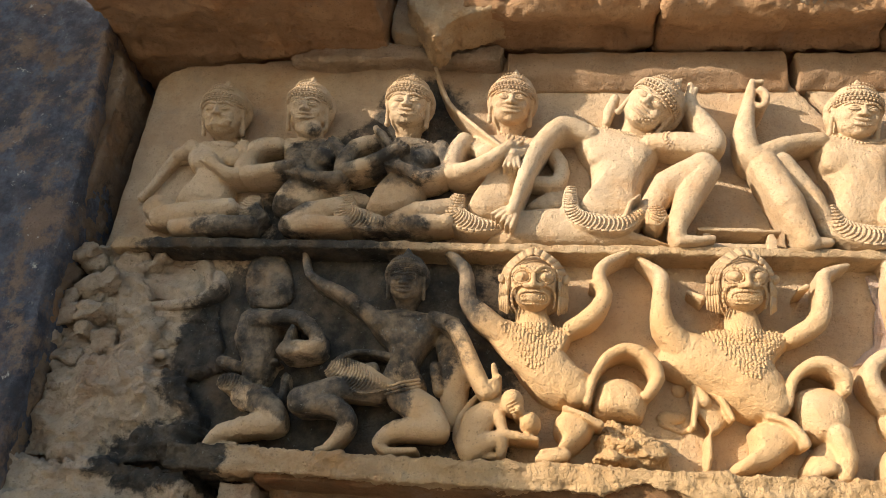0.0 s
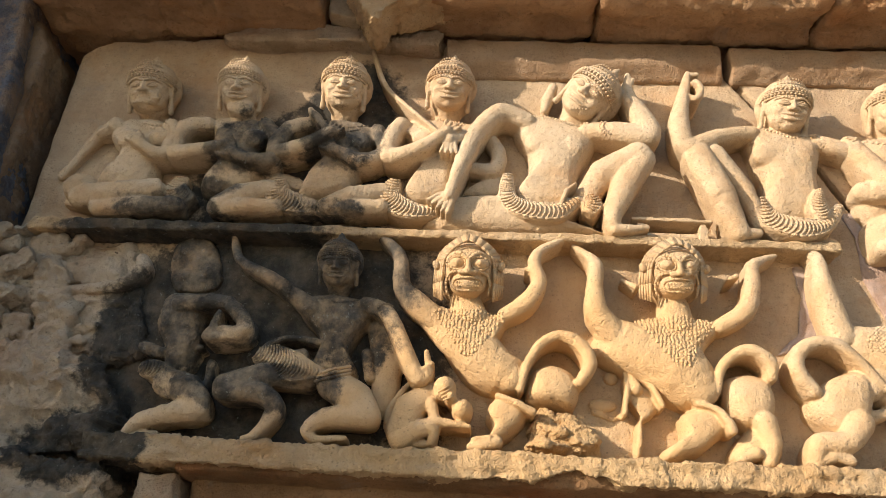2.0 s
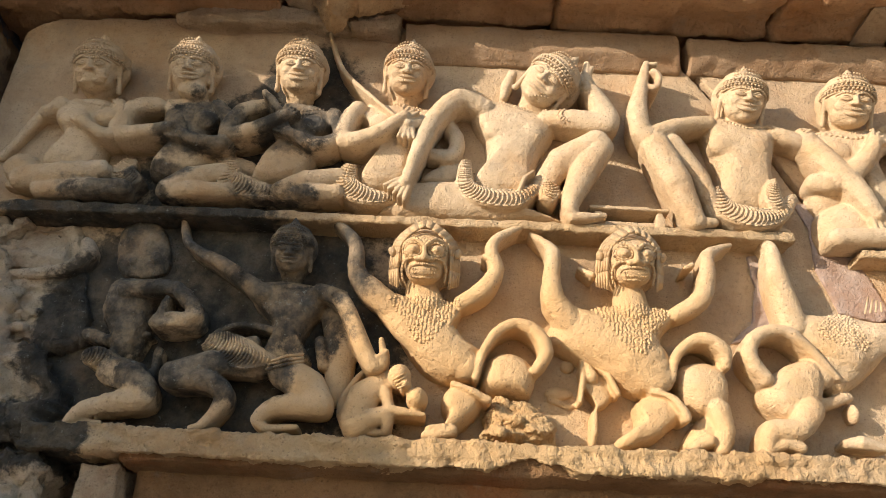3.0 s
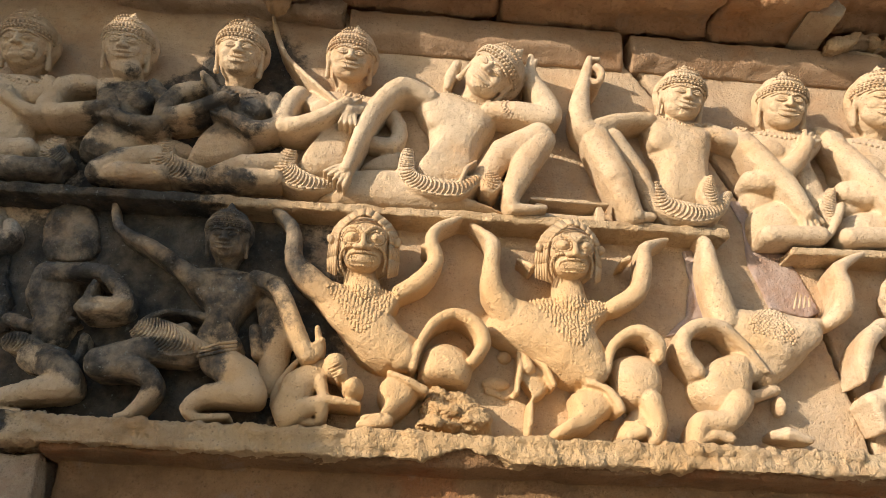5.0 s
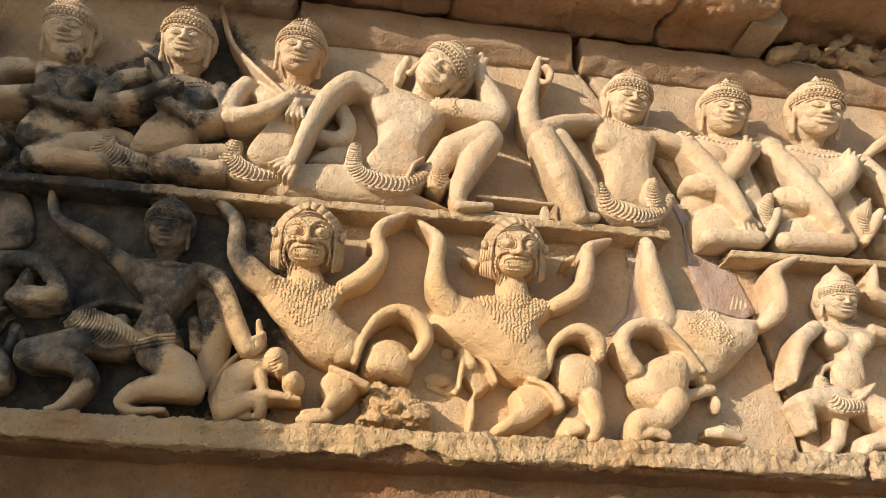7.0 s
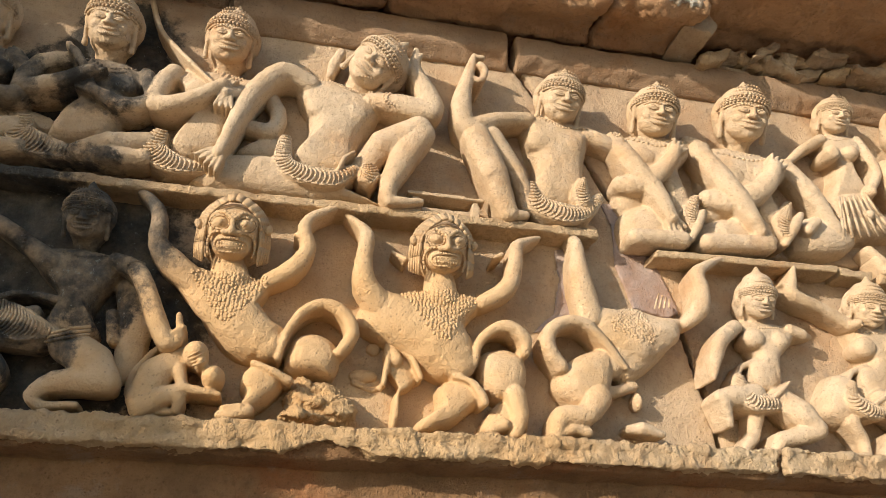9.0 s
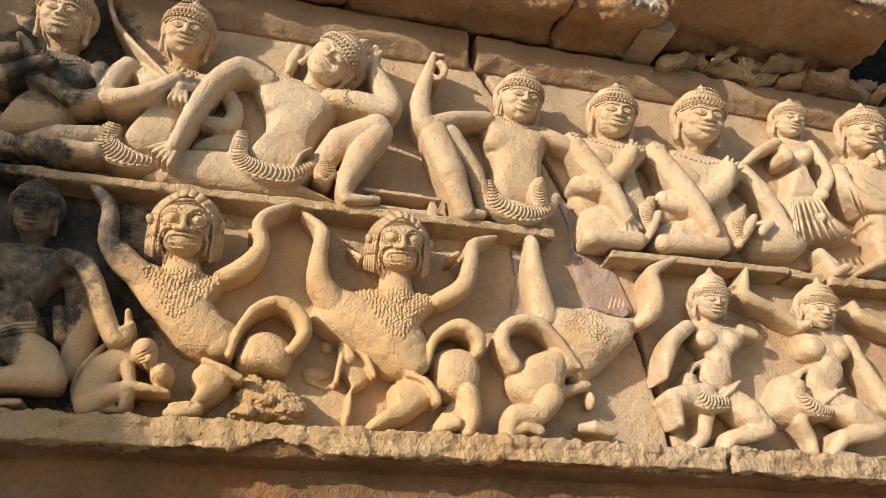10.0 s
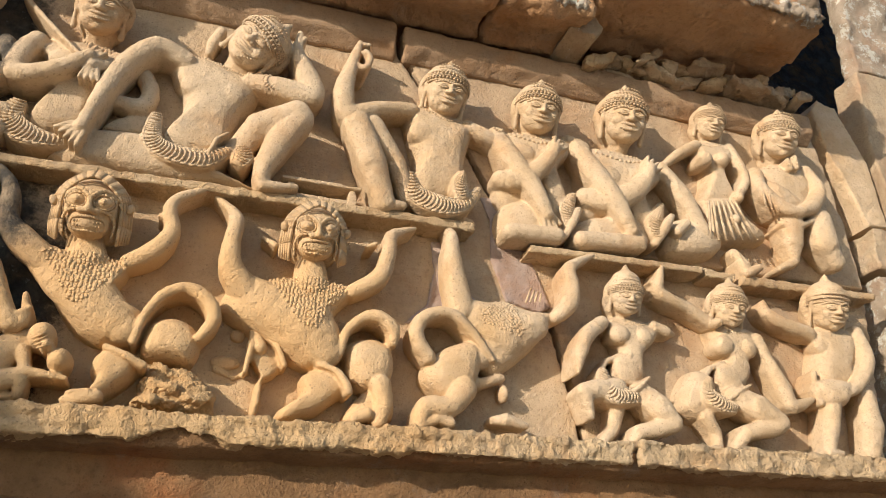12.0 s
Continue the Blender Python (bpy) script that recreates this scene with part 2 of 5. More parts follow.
part("stone", block_mesh(((1.26, 2.883), (1.361, 2.882), (1.41, 2.747), (1.475, 2.58), (1.516, 2.466), (1.464, 2.442), (1.342, 2.471), (1.291, 2.632), (1.3, 2.788)), 0.009, -0.05, 0.008, 0.003, 0.05, 5), PURPLE, wall)
part("stone", block_mesh(((1.068, 2.667), (1.159, 2.687), (1.159, 2.516), (1.249, 2.44), (1.149, 2.413), (1.048, 2.367), (0.97, 2.347), (1.051, 2.427), (1.082, 2.552)), 0.010, -0.05, 0.008, 0.004, 0.04, 6), PURPLE, wall)
part("backing", block_mesh(box(-1.58, 2.95, 1.92, 3.58), -0.28, -0.60, 0.05, 0.0), ROUGH, wall)

# broken end of the wall
crumble = structure("broken_wall_end", "crumbled uncarved sandstone at the end of the wall", "wall")
part("stone", block_mesh(((-1.60, 2.16), (-1.27, 2.12), (-1.30, 2.40), (-1.38, 2.60), (-1.40, 2.69), (-1.58, 2.69), (-1.64, 2.44)), 0.06, -0.3, 0.008, 0.026, 0.12, 51, 1, ridge=1.4, fine=0.9), ROUGH, crumble)
part("stone", block_mesh(((-1.62, 1.92), (-1.08, 1.92), (-1.06, 2.06), (-1.16, 2.22), (-1.30, 2.28), (-1.60, 2.24)), 0.07, -0.3, 0.008, 0.026, 0.11, 52, 1, ridge=1.4, fine=0.9), ROUGH, crumble)
part("stone", block_mesh(((-1.34, 2.22), (-1.04, 2.26), (-1.10, 2.50), (-1.18, 2.66), (-1.40, 2.66)), 0.022, -0.3, 0.008, 0.016, 0.13, 53, 1, ridge=1.4, fine=0.8), ROUGH, crumble)
part("stone", block_mesh(((-1.66, 1.70), (-1.06, 1.70), (-1.04, 1.90), (-1.60, 1.915)), 0.12, -0.3, 0.008, 0.020, 0.09, 54, 1, ridge=1.2, fine=0.9), ROUGH, crumble)
part("stone", block_mesh(((-0.95, 1.70), (-0.82, 1.70), (-0.83, 1.885), (-0.94, 1.88)), 0.07, -0.3, 0.008, 0.012, 0.06, 55, 1), ROUGH, crumble)

# flakes of stone still clinging to the broken face: small lumps along its outer edge, long strata further in
flaking = random.Random(12)
for i in range(34):
    inner = i % 3 == 0
    z = flaking.uniform(2.00, 2.66)
    x = flaking.uniform(-1.42, -1.18 - 0.20 * (z - 2.0)) if inner else flaking.uniform(-1.66, -1.46) + 0.10 * (z - 2.3)
    long, high, out = (flaking.uniform(0.16, 0.34), flaking.uniform(0.012, 0.026), flaking.uniform(0.035, 0.055)) if inner else (flaking.uniform(0.05, 0.13), flaking.uniform(0.02, 0.05), flaking.uniform(0.06, 0.115))
    tilt = radians(flaking.uniform(12, 34) if inner else flaking.uniform(-20, 80))
    edge = [(flaking.uniform(0.6, 1.15) * long * math.cos(a) * 0.6, flaking.uniform(0.6, 1.15) * high * math.sin(a)) for a in (0.2, 1.1, 2.0, 2.9, 3.8, 4.9, 5.7)]
    part("flake", block_mesh([(x + u * math.cos(tilt) - v * math.sin(tilt), z + u * math.sin(tilt) + v * math.cos(tilt)) for u, v in edge], out, -0.05, 0.007, 0.011, 0.06, 80 + i, 1, ridge=1.1, fine=0.9), ROUGH, crumble)

ledge = structure("base_ledge", "projecting chipped sandstone ledge under the carved rows", "ledge")
part("stone", block_mesh(((-1.10, 1.905), (-0.55, 1.897), (0.18, 1.895), (0.24, 1.915), (0.32, 1.935), (0.40, 1.91), (0.46, 1.895), (1.68, 1.905), (1.70, 1.972), (-0.40, 1.972), (-1.10, 1.975)),
                         0.14, -0.2, 0.0060, 0.0085, 0.038, 5, 1, ridge=0.9, fine=0.7), LEDGE, ledge)
part("stone", block_mesh(((1.715, 1.90), (2.2, 1.893), (2.95, 1.905), (2.95, 1.975), (1.72, 1.972)), 0.15, -0.2, 0.0060, 0.0085, 0.038, 6, 1, ridge=0.9, fine=0.7), LEDGE, ledge)
soffit = structure("door_lintel", "dark ochre sandstone door lintel under the ledge", "lintel")
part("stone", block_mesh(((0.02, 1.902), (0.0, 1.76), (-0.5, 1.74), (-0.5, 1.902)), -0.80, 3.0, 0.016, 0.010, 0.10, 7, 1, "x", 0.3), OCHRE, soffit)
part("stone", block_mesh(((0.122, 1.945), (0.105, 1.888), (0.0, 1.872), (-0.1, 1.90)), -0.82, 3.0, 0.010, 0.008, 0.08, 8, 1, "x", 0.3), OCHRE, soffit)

shelf = structure("upper_ledge", "thin chipped sandstone ledge below the upper carved row", "ledge")
part("stone", block_mesh(((-1.52, 2.665), (-0.95, 2.680), (1.20, 2.682), (1.20, 2.713), (-1.50, 2.713)), 0.10, -0.1, 0.0065, 0.006, 0.030, 8, 1, ridge=0.3), LEDGE, shelf)
part("stone", block_mesh(((1.40, 2.632), (2.12, 2.645), (2.13, 2.672), (1.41, 2.662)), 0.10, -0.1, 0.0065, 0.004, 0.030, 9, 1, ridge=0.2), LEDGE, shelf)
part("stone", block_mesh(((2.14, 2.640), (2.27, 2.632), (2.28, 2.665), (2.14, 2.672)), 0.09, -0.1, 0.006, 0.005, 0.030, 10, 1, ridge=0.3), LEDGE, shelf)
part("stone", block_mesh(((2.30, 2.625), (2.96, 2.640), (2.97, 2.668), (2.31, 2.668)), 0.09, -0.1, 0.0065, 0.006, 0.030, 14, 1, ridge=0.3), LEDGE, shelf)

band = structure("top_fascia", "plain sandstone band beneath the cornice, its shade put into the colour", "moulding")
part("stone", block_mesh(((-1.02, 3.58), (-0.86, 3.55), (-0.6, 3.575), (-0.3, 3.55), (-0.16, 3.56), (-0.14, 3.63), (-0.9, 3.65)), 0.07, -0.1, 0.008, 0.014, 0.07, 23, 1, ridge=0.8), ROUGH, band)
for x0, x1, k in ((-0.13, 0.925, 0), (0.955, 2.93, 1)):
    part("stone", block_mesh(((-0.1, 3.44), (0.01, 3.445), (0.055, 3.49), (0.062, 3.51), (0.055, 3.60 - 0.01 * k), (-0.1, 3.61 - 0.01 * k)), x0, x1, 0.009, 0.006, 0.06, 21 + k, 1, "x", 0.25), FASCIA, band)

crown = structure("cornice", "overhanging broken sandstone cornice blocks, dark beneath and lichened above", "cornice")
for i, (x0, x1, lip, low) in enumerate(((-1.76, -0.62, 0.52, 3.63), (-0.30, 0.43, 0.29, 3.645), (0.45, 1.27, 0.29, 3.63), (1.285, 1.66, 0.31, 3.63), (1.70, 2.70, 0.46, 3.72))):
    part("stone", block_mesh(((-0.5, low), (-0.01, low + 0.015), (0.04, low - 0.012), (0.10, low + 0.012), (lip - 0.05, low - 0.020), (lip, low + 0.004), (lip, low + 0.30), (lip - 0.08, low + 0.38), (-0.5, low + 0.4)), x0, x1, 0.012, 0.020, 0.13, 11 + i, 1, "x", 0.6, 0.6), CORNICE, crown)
    if i:
        part("lichened_face", block_mesh(((lip - 0.10, low + 0.03), (lip + 0.012, low + 0.014), (lip + 0.022, low + 0.28), (lip - 0.10, low + 0.36)), x0 + 0.03, x1 - 0.02, 0.009, 0.022, 0.06, 71 + i, 1, "x", 0.9, 0.8), GREY, crown)
part("stone", block_mesh(((-0.547, 3.88), (-0.513, 3.677), (-0.395, 3.479), (-0.333, 3.563), (-0.229, 3.607), (-0.099, 3.656), (-0.056, 3.861)), 0.275, 0.10, 0.008, 0.012, 0.05, 16, 1, ridge=0.6, fine=0.8), LEDGE, crown)
part("stone", block_mesh(((-0.60, 3.66), (-0.50, 3.63), (-0.42, 3.68), (-0.32, 3.70), (-0.31, 4.0), (-0.60, 4.0)), 0.13, -0.5, 0.014, 0.012, 0.12, 19, 1, ridge=0.4), LICHENED, crown)
part("stone", block_mesh(((1.60, 3.62), (1.72, 3.60), (1.76, 3.66), (1.68, 3.78), (1.62, 3.70)), 0.22, 0.0, 0.010, 0.008, 0.08, 18, 1), LICHENED, crown)
broken = random.Random(5)
for i in range(22):
    x = 1.80 + 1.05 * i / 21
    z, p = 3.60 + 0.028 * (i % 3) + 0.03 * (x - 1.8), broken.uniform(0.04, 0.15)
    long, high, tilt = broken.uniform(0.05, 0.12), broken.uniform(0.018, 0.040), radians(broken.uniform(-25, 35))
    edge = [(broken.uniform(0.6, 1.1) * long * math.cos(a), broken.uniform(0.5, 1.1) * high * math.sin(a)) for a in (0.1, 1.0, 2.1, 3.0, 4.0, 5.2)]
    part("rubble", block_mesh([(x + u * math.cos(tilt) - v * math.sin(tilt), z + u * math.sin(tilt) + v * math.cos(tilt)) for u, v in edge], p, -0.12, 0.007, 0.010, 0.05, 60 + i, 1, ridge=1.0, fine=0.7), LICHENED if i % 4 else LEDGE, crown)

# ---- piers and what closes the place ----
pier = structure("side_pier", "blackened sandstone side pier with pale lichen streaks, blue of the shade in its colour", "pier")
part("stone", block_mesh(((-2.6, 1.2), (-1.56, 1.2), (-1.60, 1.95), (-1.645, 2.85), (-1.735, 3.50), (-1.80, 3.9), (-1.84, 4.6), (-2.6, 4.6)), 0.20, -0.5, 0.020, 0.016, 0.16, 31, 1, ridge=0.25), JAMB, pier)
part("stone", block_mesh(box(-2.6, -1.56, 0, 1.19), 0.22, -0.5, 0.03, 0.016, 0.16, 32, 1), JAMB, pier)
part("moulding", block_mesh(((-1.984, 4.01), (-1.854, 3.767), (-1.669, 3.45), (-1.653, 3.138), (-1.649, 2.805), (-1.63, 2.484), (-1.605, 2.12), (-1.607, 1.833), (-1.647, 1.651), (-1.776, 1.74), (-1.763, 2.191), (-1.76, 2.547), (-1.75, 2.902), (-1.794, 3.248), (-1.924, 3.576), (-2.135, 4.015)), 0.13, -0.3, 0.010, 0.016, 0.10, 34, 1, ridge=0.6, fine=0.6), BROWN, pier)
pier = structure("side_pier", "pale weathered sandstone side pier of split blocks", "pier")
part("stone", block_mesh(((3.07, 3.45), (3.04, 3.70), (3.10, 3.78), (3.20, 3.75), (3.30, 3.45), (3.31, 3.09), (3.19, 3.08), (3.13, 3.30)), -0.02, -0.5, 0.010, 0.007, 0.10, 41, 1, ridge=0.2), CARVED, pier)
part("stone", block_mesh(((3.40, 4.02), (4.40, 4.06), (4.40, 3.05), (3.37, 3.06), (3.34, 3.50)), 0.0, -0.16, 0.012, 0.009, 0.10, 42, 1, ridge=0.3), LICHENED, pier)
part("stone", block_mesh(((3.12, 2.84), (3.40, 2.82), (3.55, 3.04), (3.16, 3.05)), 0.02, -0.5, 0.012, 0.014, 0.10, 43, 1, ridge=0.4), LICHENED, pier)
part("stone", block_mesh(((3.07, 1.5), (3.80, 1.5), (3.80, 2.80), (3.12, 2.80)), 0.02, -0.5, 0.012, 0.016, 0.10, 44, 1, ridge=0.5), GREY, pier)
part("stone", block_mesh(box(3.06, 3.80, 0, 1.49), 0.04, -0.5, 0.03, 0.016, 0.16, 45, 1), ROUGH, pier)
part("stone", block_mesh(((3.46, 4.06), (4.40, 4.09), (4.40, 5.2), (3.50, 5.2)), -0.02, -0.12, 0.014, 0.02, 0.10, 46, 1, ridge=0.5), GREY, pier)
part("stone", block_mesh(box(4.42, 8.0, 0, 5.4), 0.1, -0.6, 0.06, 0.02, 0.2, 47, 1), ROUGH, pier)
recess = structure("wall_behind", "dark masonry behind the broken cornice, with blocks added to keep the sun out", "wall")
part("stone", block_mesh(box(-2.6, 8.0, 3.3, 9.4), -1.60, -1.9, 0.06, 0.01), JAMB, recess)
# added block that keeps sunlight off the back of the gap
part("stone", block_mesh(box(-2.6, 2.98, 3.62, 6.0), -0.52, -1.58, 0.06, 0.01), JAMB, recess)
# unseen upper wall, added above the view to shade the same gap
part("stone", block_mesh(box(1.0, 8.0, 5.22, 9.4), 0.0, -0.5, 0.06, 0.01), ROUGH, recess)
inner = structure("doorway", "unlit doorway under the lintel", "doorway")
part("back_wall", block_mesh(box(-1.7, 3.2, 0, 1.95), -1.5, -1.7, 0.06, 0.01), JAMB, inner)
part("roof_slab", block_mesh(box(-1.7, 3.2, 1.93, 2.05), -0.45, -1.7, 0.05, 0.005), JAMB, inner)
for x0, x1 in ((-1.7, -0.95), (2.9, 3.1)):
    part("door_side", block_mesh(box(x0, x1, 0, 1.76), 0.02, -1.6, 0.04, 0.01), ROUGH, inner)
# added out of view; its outline is cut to give the shadow edge
caster = structure("shadow_caster", "unseen stone block added to cast the shadow on the carved wall", "wall")
part("stone", block_mesh(((1.768, 0), (3.629, 0), (3.614, 3.724), (3.485, 3.901), (3.301, 4.415), (3.262, 4.831), (2.852, 4.916), (1.768, 5.087)), -6.2, -5.3, 0.05, 0.02, 0.2, 33, 1, "x"), JAMB, caster)

bm = bmesh.new()
bmesh.ops.create_grid(bm, x_segments=40, y_segments=40, size=400)
me = bpy.data.meshes.new("ground")
bm.to_mesh(me), bm.free()
part("ground", me, EARTH, None, "dry trodden earth in front of the wall", "structure")


# ---- carvings ----
from mathutils.bvhtree import BVHTree


def smoothed(pts, steps=3):
    """The same bar with its bends rounded off."""
    q = [np.array(p, float) for p in pts]
    run = []
    for i in range(len(q) - 1):
        a, b, c, d = q[max(i - 1, 0)], q[i], q[i + 1], q[min(i + 2, len(q) - 1)]
        for k in range(steps):
            u = k / steps
            e = 0.5 * (2 * b + (c - a) * u + (2 * a - 5 * b + 4 * c - d) * u * u + (3 * b - a - 3 * c + d) * u ** 3)
            e[3] = b[3] + (c[3] - b[3]) * u
            run.append(tuple(e.tolist()))
    return run + [tuple(q[-1].tolist())]


def turned(lump, x, z, p, lean, nod, yaw, into):
    """Puts a head made round the origin in its place: leaning to its side, nodding down, turned aside."""
    m = np.array((Matrix.Rotation(radians(lean), 3, "Y") @ Matrix.Rotation(radians(nod), 3, "X") @ Matrix.Rotation(radians(-yaw), 3, "Z")))
    into.add(np.concatenate(lump.v) @ m.T + np.array((x, -p, z)), lump.f)


class Carving:
    """One carved figure: body shapes are fused and worn, fine ones are laid on. Places on the wall as (x, z, proud, ...) in metres."""

    def __init__(self):
        self.body, self.fine, self.laid = Lump(), Lump(), []

    def limb(self, *pts):
        pts = smoothed(pts) if len(pts) > 3 else pts
        self.body.chain(pts, rooted=True)

    def line(self, *pts):
        self.fine.chain(pts, 6, False, 1)

    def egg(self, x, z, p, rx, rz, rp, turn=0.0):
        self.body.ball(x, z, p, rx, rz, rp, turn, 3, True)

    def bead(self, x, z, p, r, flat=1.0):
        self.fine.ball(x, z, p, r, r, r * flat, 0.0, 1)

    def lay(self, x, z, r, flat=1.0):
        """A bead that will be pressed onto whatever the fused body shows there."""
        self.laid.append((x, z, r, flat))

    def fan(self, *spine):
        """A flared pleated cloth: close swept ribs laid across a bent spine of (x, z, proud, half width)."""
        run = smoothed([(x, z, p + 0.014, w) for x, z, p, w in spine], 14)
        ways = []
        for i in range(len(run)):
            a, b = run[max(i - 1, 0)], run[min(i + 1, len(run) - 1)]
            k = max(math.hypot(b[0] - a[0], b[1] - a[1]), 1e-6)
            ways.append(((b[0] - a[0]) / k, (b[1] - a[1]) / k))
        gone = 1.0
        for i, ((x, z, p, w), (dx, dz)) in enumerate(zip(run, ways)):
            if i:
                gone += math.dist(run[i - 1][:2], (x, z))
            nx, nz = -dz * w, dx * w
            self.body.chain(((x - nx * 0.92, z - nz * 0.92, p - 0.012, 0.010), (x, z, p - 0.006, 0.010), (x + nx * 0.92, z + nz * 0.92, p - 0.012, 0.010)), 8, False, 1, True)
            if gone >= 0.0088:
                gone = 0.0
                s = 0.45 * w
                self.line(*smoothed(((x - nx - dx * s, z - nz - dz * s, p - 0.006, 0.0030), (x - nx * 0.4, z - nz * 0.4, p + 0.004, 0.0040), (x + nx * 0.4, z + nz * 0.4, p + 0.004, 0.0040), (x + nx - dx * s, z + nz - dz * s, p - 0.006, 0.0030)), 2))
        for side in (-1, 1):
            self.line(*[(x - side * dz * w, z + side * dx * w, p - 0.005, 0.0038) for (x, z, p, w), (dx, dz) in list(zip(run, ways))[::3]])

    def scales(self, x, z, p, rx, rz, rp, lo=-0.2, hi=0.8, size=0.0058, turn=0.0):
        """Overlapping scales on the front of an egg, in a bib narrowing downwards."""
        c, s = math.cos(radians(turn)), math.sin(radians(turn))
        v, odd = hi, 0
        while v > lo:
            wide = 0.10 + 0.80 * (v - lo) / (hi - lo)
            u = -wide + odd * size / rx
            while u < wide:
                if u * u + v * v < 0.92:
                    a, b = u * rx + random.uniform(-0.5, 0.5) * size, v * rz + random.uniform(-0.45, 0.45) * size
                    self.lay(x + a * c - b * s, z + a * s + b * c, size * random.uniform(0.75, 1.25), 0.42)
                u += 2 * size / rx
            v -= 1.35 * size / rz
            odd = 1 - odd

    def form(self, low, high, *outline):
        """A swelling body with a rounded closed outline of (x, z): upright sides to the depth low, then domed up to high."""
        q = [np.array(o, float) for o in outline]
        n, ring = len(q), []
        for i in range(n):
            a, b, c, d = q[i - 1], q[i], q[(i + 1) % n], q[(i + 2) % n]
            for k in range(4):
                u = k / 4
                ring.append(0.5 * (2 * b + (c - a) * u + (2 * a - 5 * b + 4 * c - d) * u * u + (3 * b - a - 3 * c + d) * u ** 3))
        ring = np.array(ring)
        mid, m = ring.mean(0), len(ring)
        rows = []
        for share, up in ((1.0, None), (1.0, 0.12), (0.975, 0.36), (0.92, 0.58), (0.82, 0.76), (0.66, 0.90), (0.42, 0.98), (0.12, 1.0)):
            xz = mid + (ring - mid) * share
            rows.append(np.stack((xz[:, 0], np.full(m, 0.03 if up is None else -(low + (high - low) * up)), xz[:, 1]), 1))
        faces = [(k * m + i, k * m + (i + 1) % m, (k + 1) * m + (i + 1) % m, (k + 1) * m + i) for k in range(len(rows) - 1) for i in range(m)]
        self.body.add(np.concatenate(rows), faces + [tuple(range(m))[::-1], tuple(range((len(rows) - 1) * m, len(rows) * m))])

    def string(self, n, r, flat, *pts):
        """n beads on a bent line of (x, z), pressed onto the body."""
        run = [p[:2] for p in smoothed([(*p, 0.0, 0.0) for p in pts], 8)]
        gone = np.concatenate(((0.0,), np.cumsum([math.dist(a, b) for a, b in zip(run, run[1:])])))
        for s in np.linspace(0.0, gone[-1], n):
            self.lay(float(np.interp(s, gone, [p[0] for p in run])), float(np.interp(s, gone, [p[1] for p in run])), r, flat)

    def head(self, x, z, p, r, turn=0.0, gaze=0.0, worn=False, rows=5, tall=0.0, lobes=True, nod=24.0, yaw=0.0):
        """A round face under a high beaded cap. turn: degrees of lean to its own left, nod: downwards, yaw: aside; gaze: a glance as a share of the half width r."""
        big, small = Lump(), Lump()

        def at(a, b, d, *rest):
            return (a * r, b * r, d * r, *rest)

        def egg(a, b, d, ra, rb, rd):
            big.ball(a * r, b * r, d * r, ra * r, rb * r, rd * r)

        def bar(*pts):
            big.chain(pts, 12, False, 2)

        def crisp(*pts):
            small.chain(smoothed(pts), 8, False, 1)

        g = gaze
        # skull, broad jaw, neck and the mass of hair behind
        egg(0, 0.14, 0, 0.96, 1.02, 0.84)
        egg(g * 0.4, -0.46, 0.14, 0.84, 0.62, 0.68)
        egg(g * 0.6, -0.82, 0.42, 0.36, 0.24, 0.32)
        egg(0, 0.20, -0.62, 1.30, 1.20, 0.55)
        bar(at(0, -0.6, -0.35, 0.62 * r), at(0, -1.25, -0.75, 0.66 * r))
        # cap: a dome with a pointed knot behind
        egg(0, 0.62, -0.20, 1.16, 0.66, 0.98)
        egg(0, 0.90, -0.28, 0.98, 0.60 + tall, 0.86)
        bar(at(0, 1.30 + tall, -0.45, 0.36 * r), at(0, 1.62 + tall, -0.52, 0.20 * r), at(0, 1.86 + tall, -0.56, 0.06 * r))
        if lobes:
            for k in (-1, 1):
                bar(at(k * 1.00, 0.28, 0.0, 0.13 * r), at(k * 1.02, -0.35, -0.04, 0.09 * r), at(k * 0.99, -0.95, -0.10, 0.14 * r))
        # nose, brows, eyes, cheeks
        bar(at(g * 0.8, 0.36, 0.80, 0.07 * r), at(g, 0.04, 0.90, 0.10 * r), at(g, -0.10, 0.95, 0.13 * r))
        for k in (-1, 1):
            crisp(at(g * 0.8 + k * 0.08, 0.34, 0.84, 0.055 * r), at(g * 0.7 + k * 0.40, 0.42, 0.77, 0.060 * r), at(g * 0.5 + k * 0.76, 0.28, 0.55, 0.050 * r))
            egg(g * 0.7 + k * 0.40, 0.15, 0.74, 0.23, 0.12, 0.11)
            crisp(at(g * 0.7 + k * 0.17, 0.09, 0.84, 0.026 * r), at(g * 0.7 + k * 0.40, 0.05, 0.84, 0.032 * r), at(g * 0.7 + k * 0.62, 0.11, 0.73, 0.026 * r))
            crisp(at(g * 0.7 + k * 0.17, 0.13, 0.84, 0.020 * r), at(g * 0.7 + k * 0.40, 0.26, 0.82, 0.026 * r), at(g * 0.7 + k * 0.62, 0.16, 0.72, 0.020 * r))
            egg(g + k * 0.17, -0.13, 0.85, 0.12, 0.085, 0.12)
            egg(g * 0.6 + k * 0.50, -0.22, 0.54, 0.28, 0.26, 0.20)
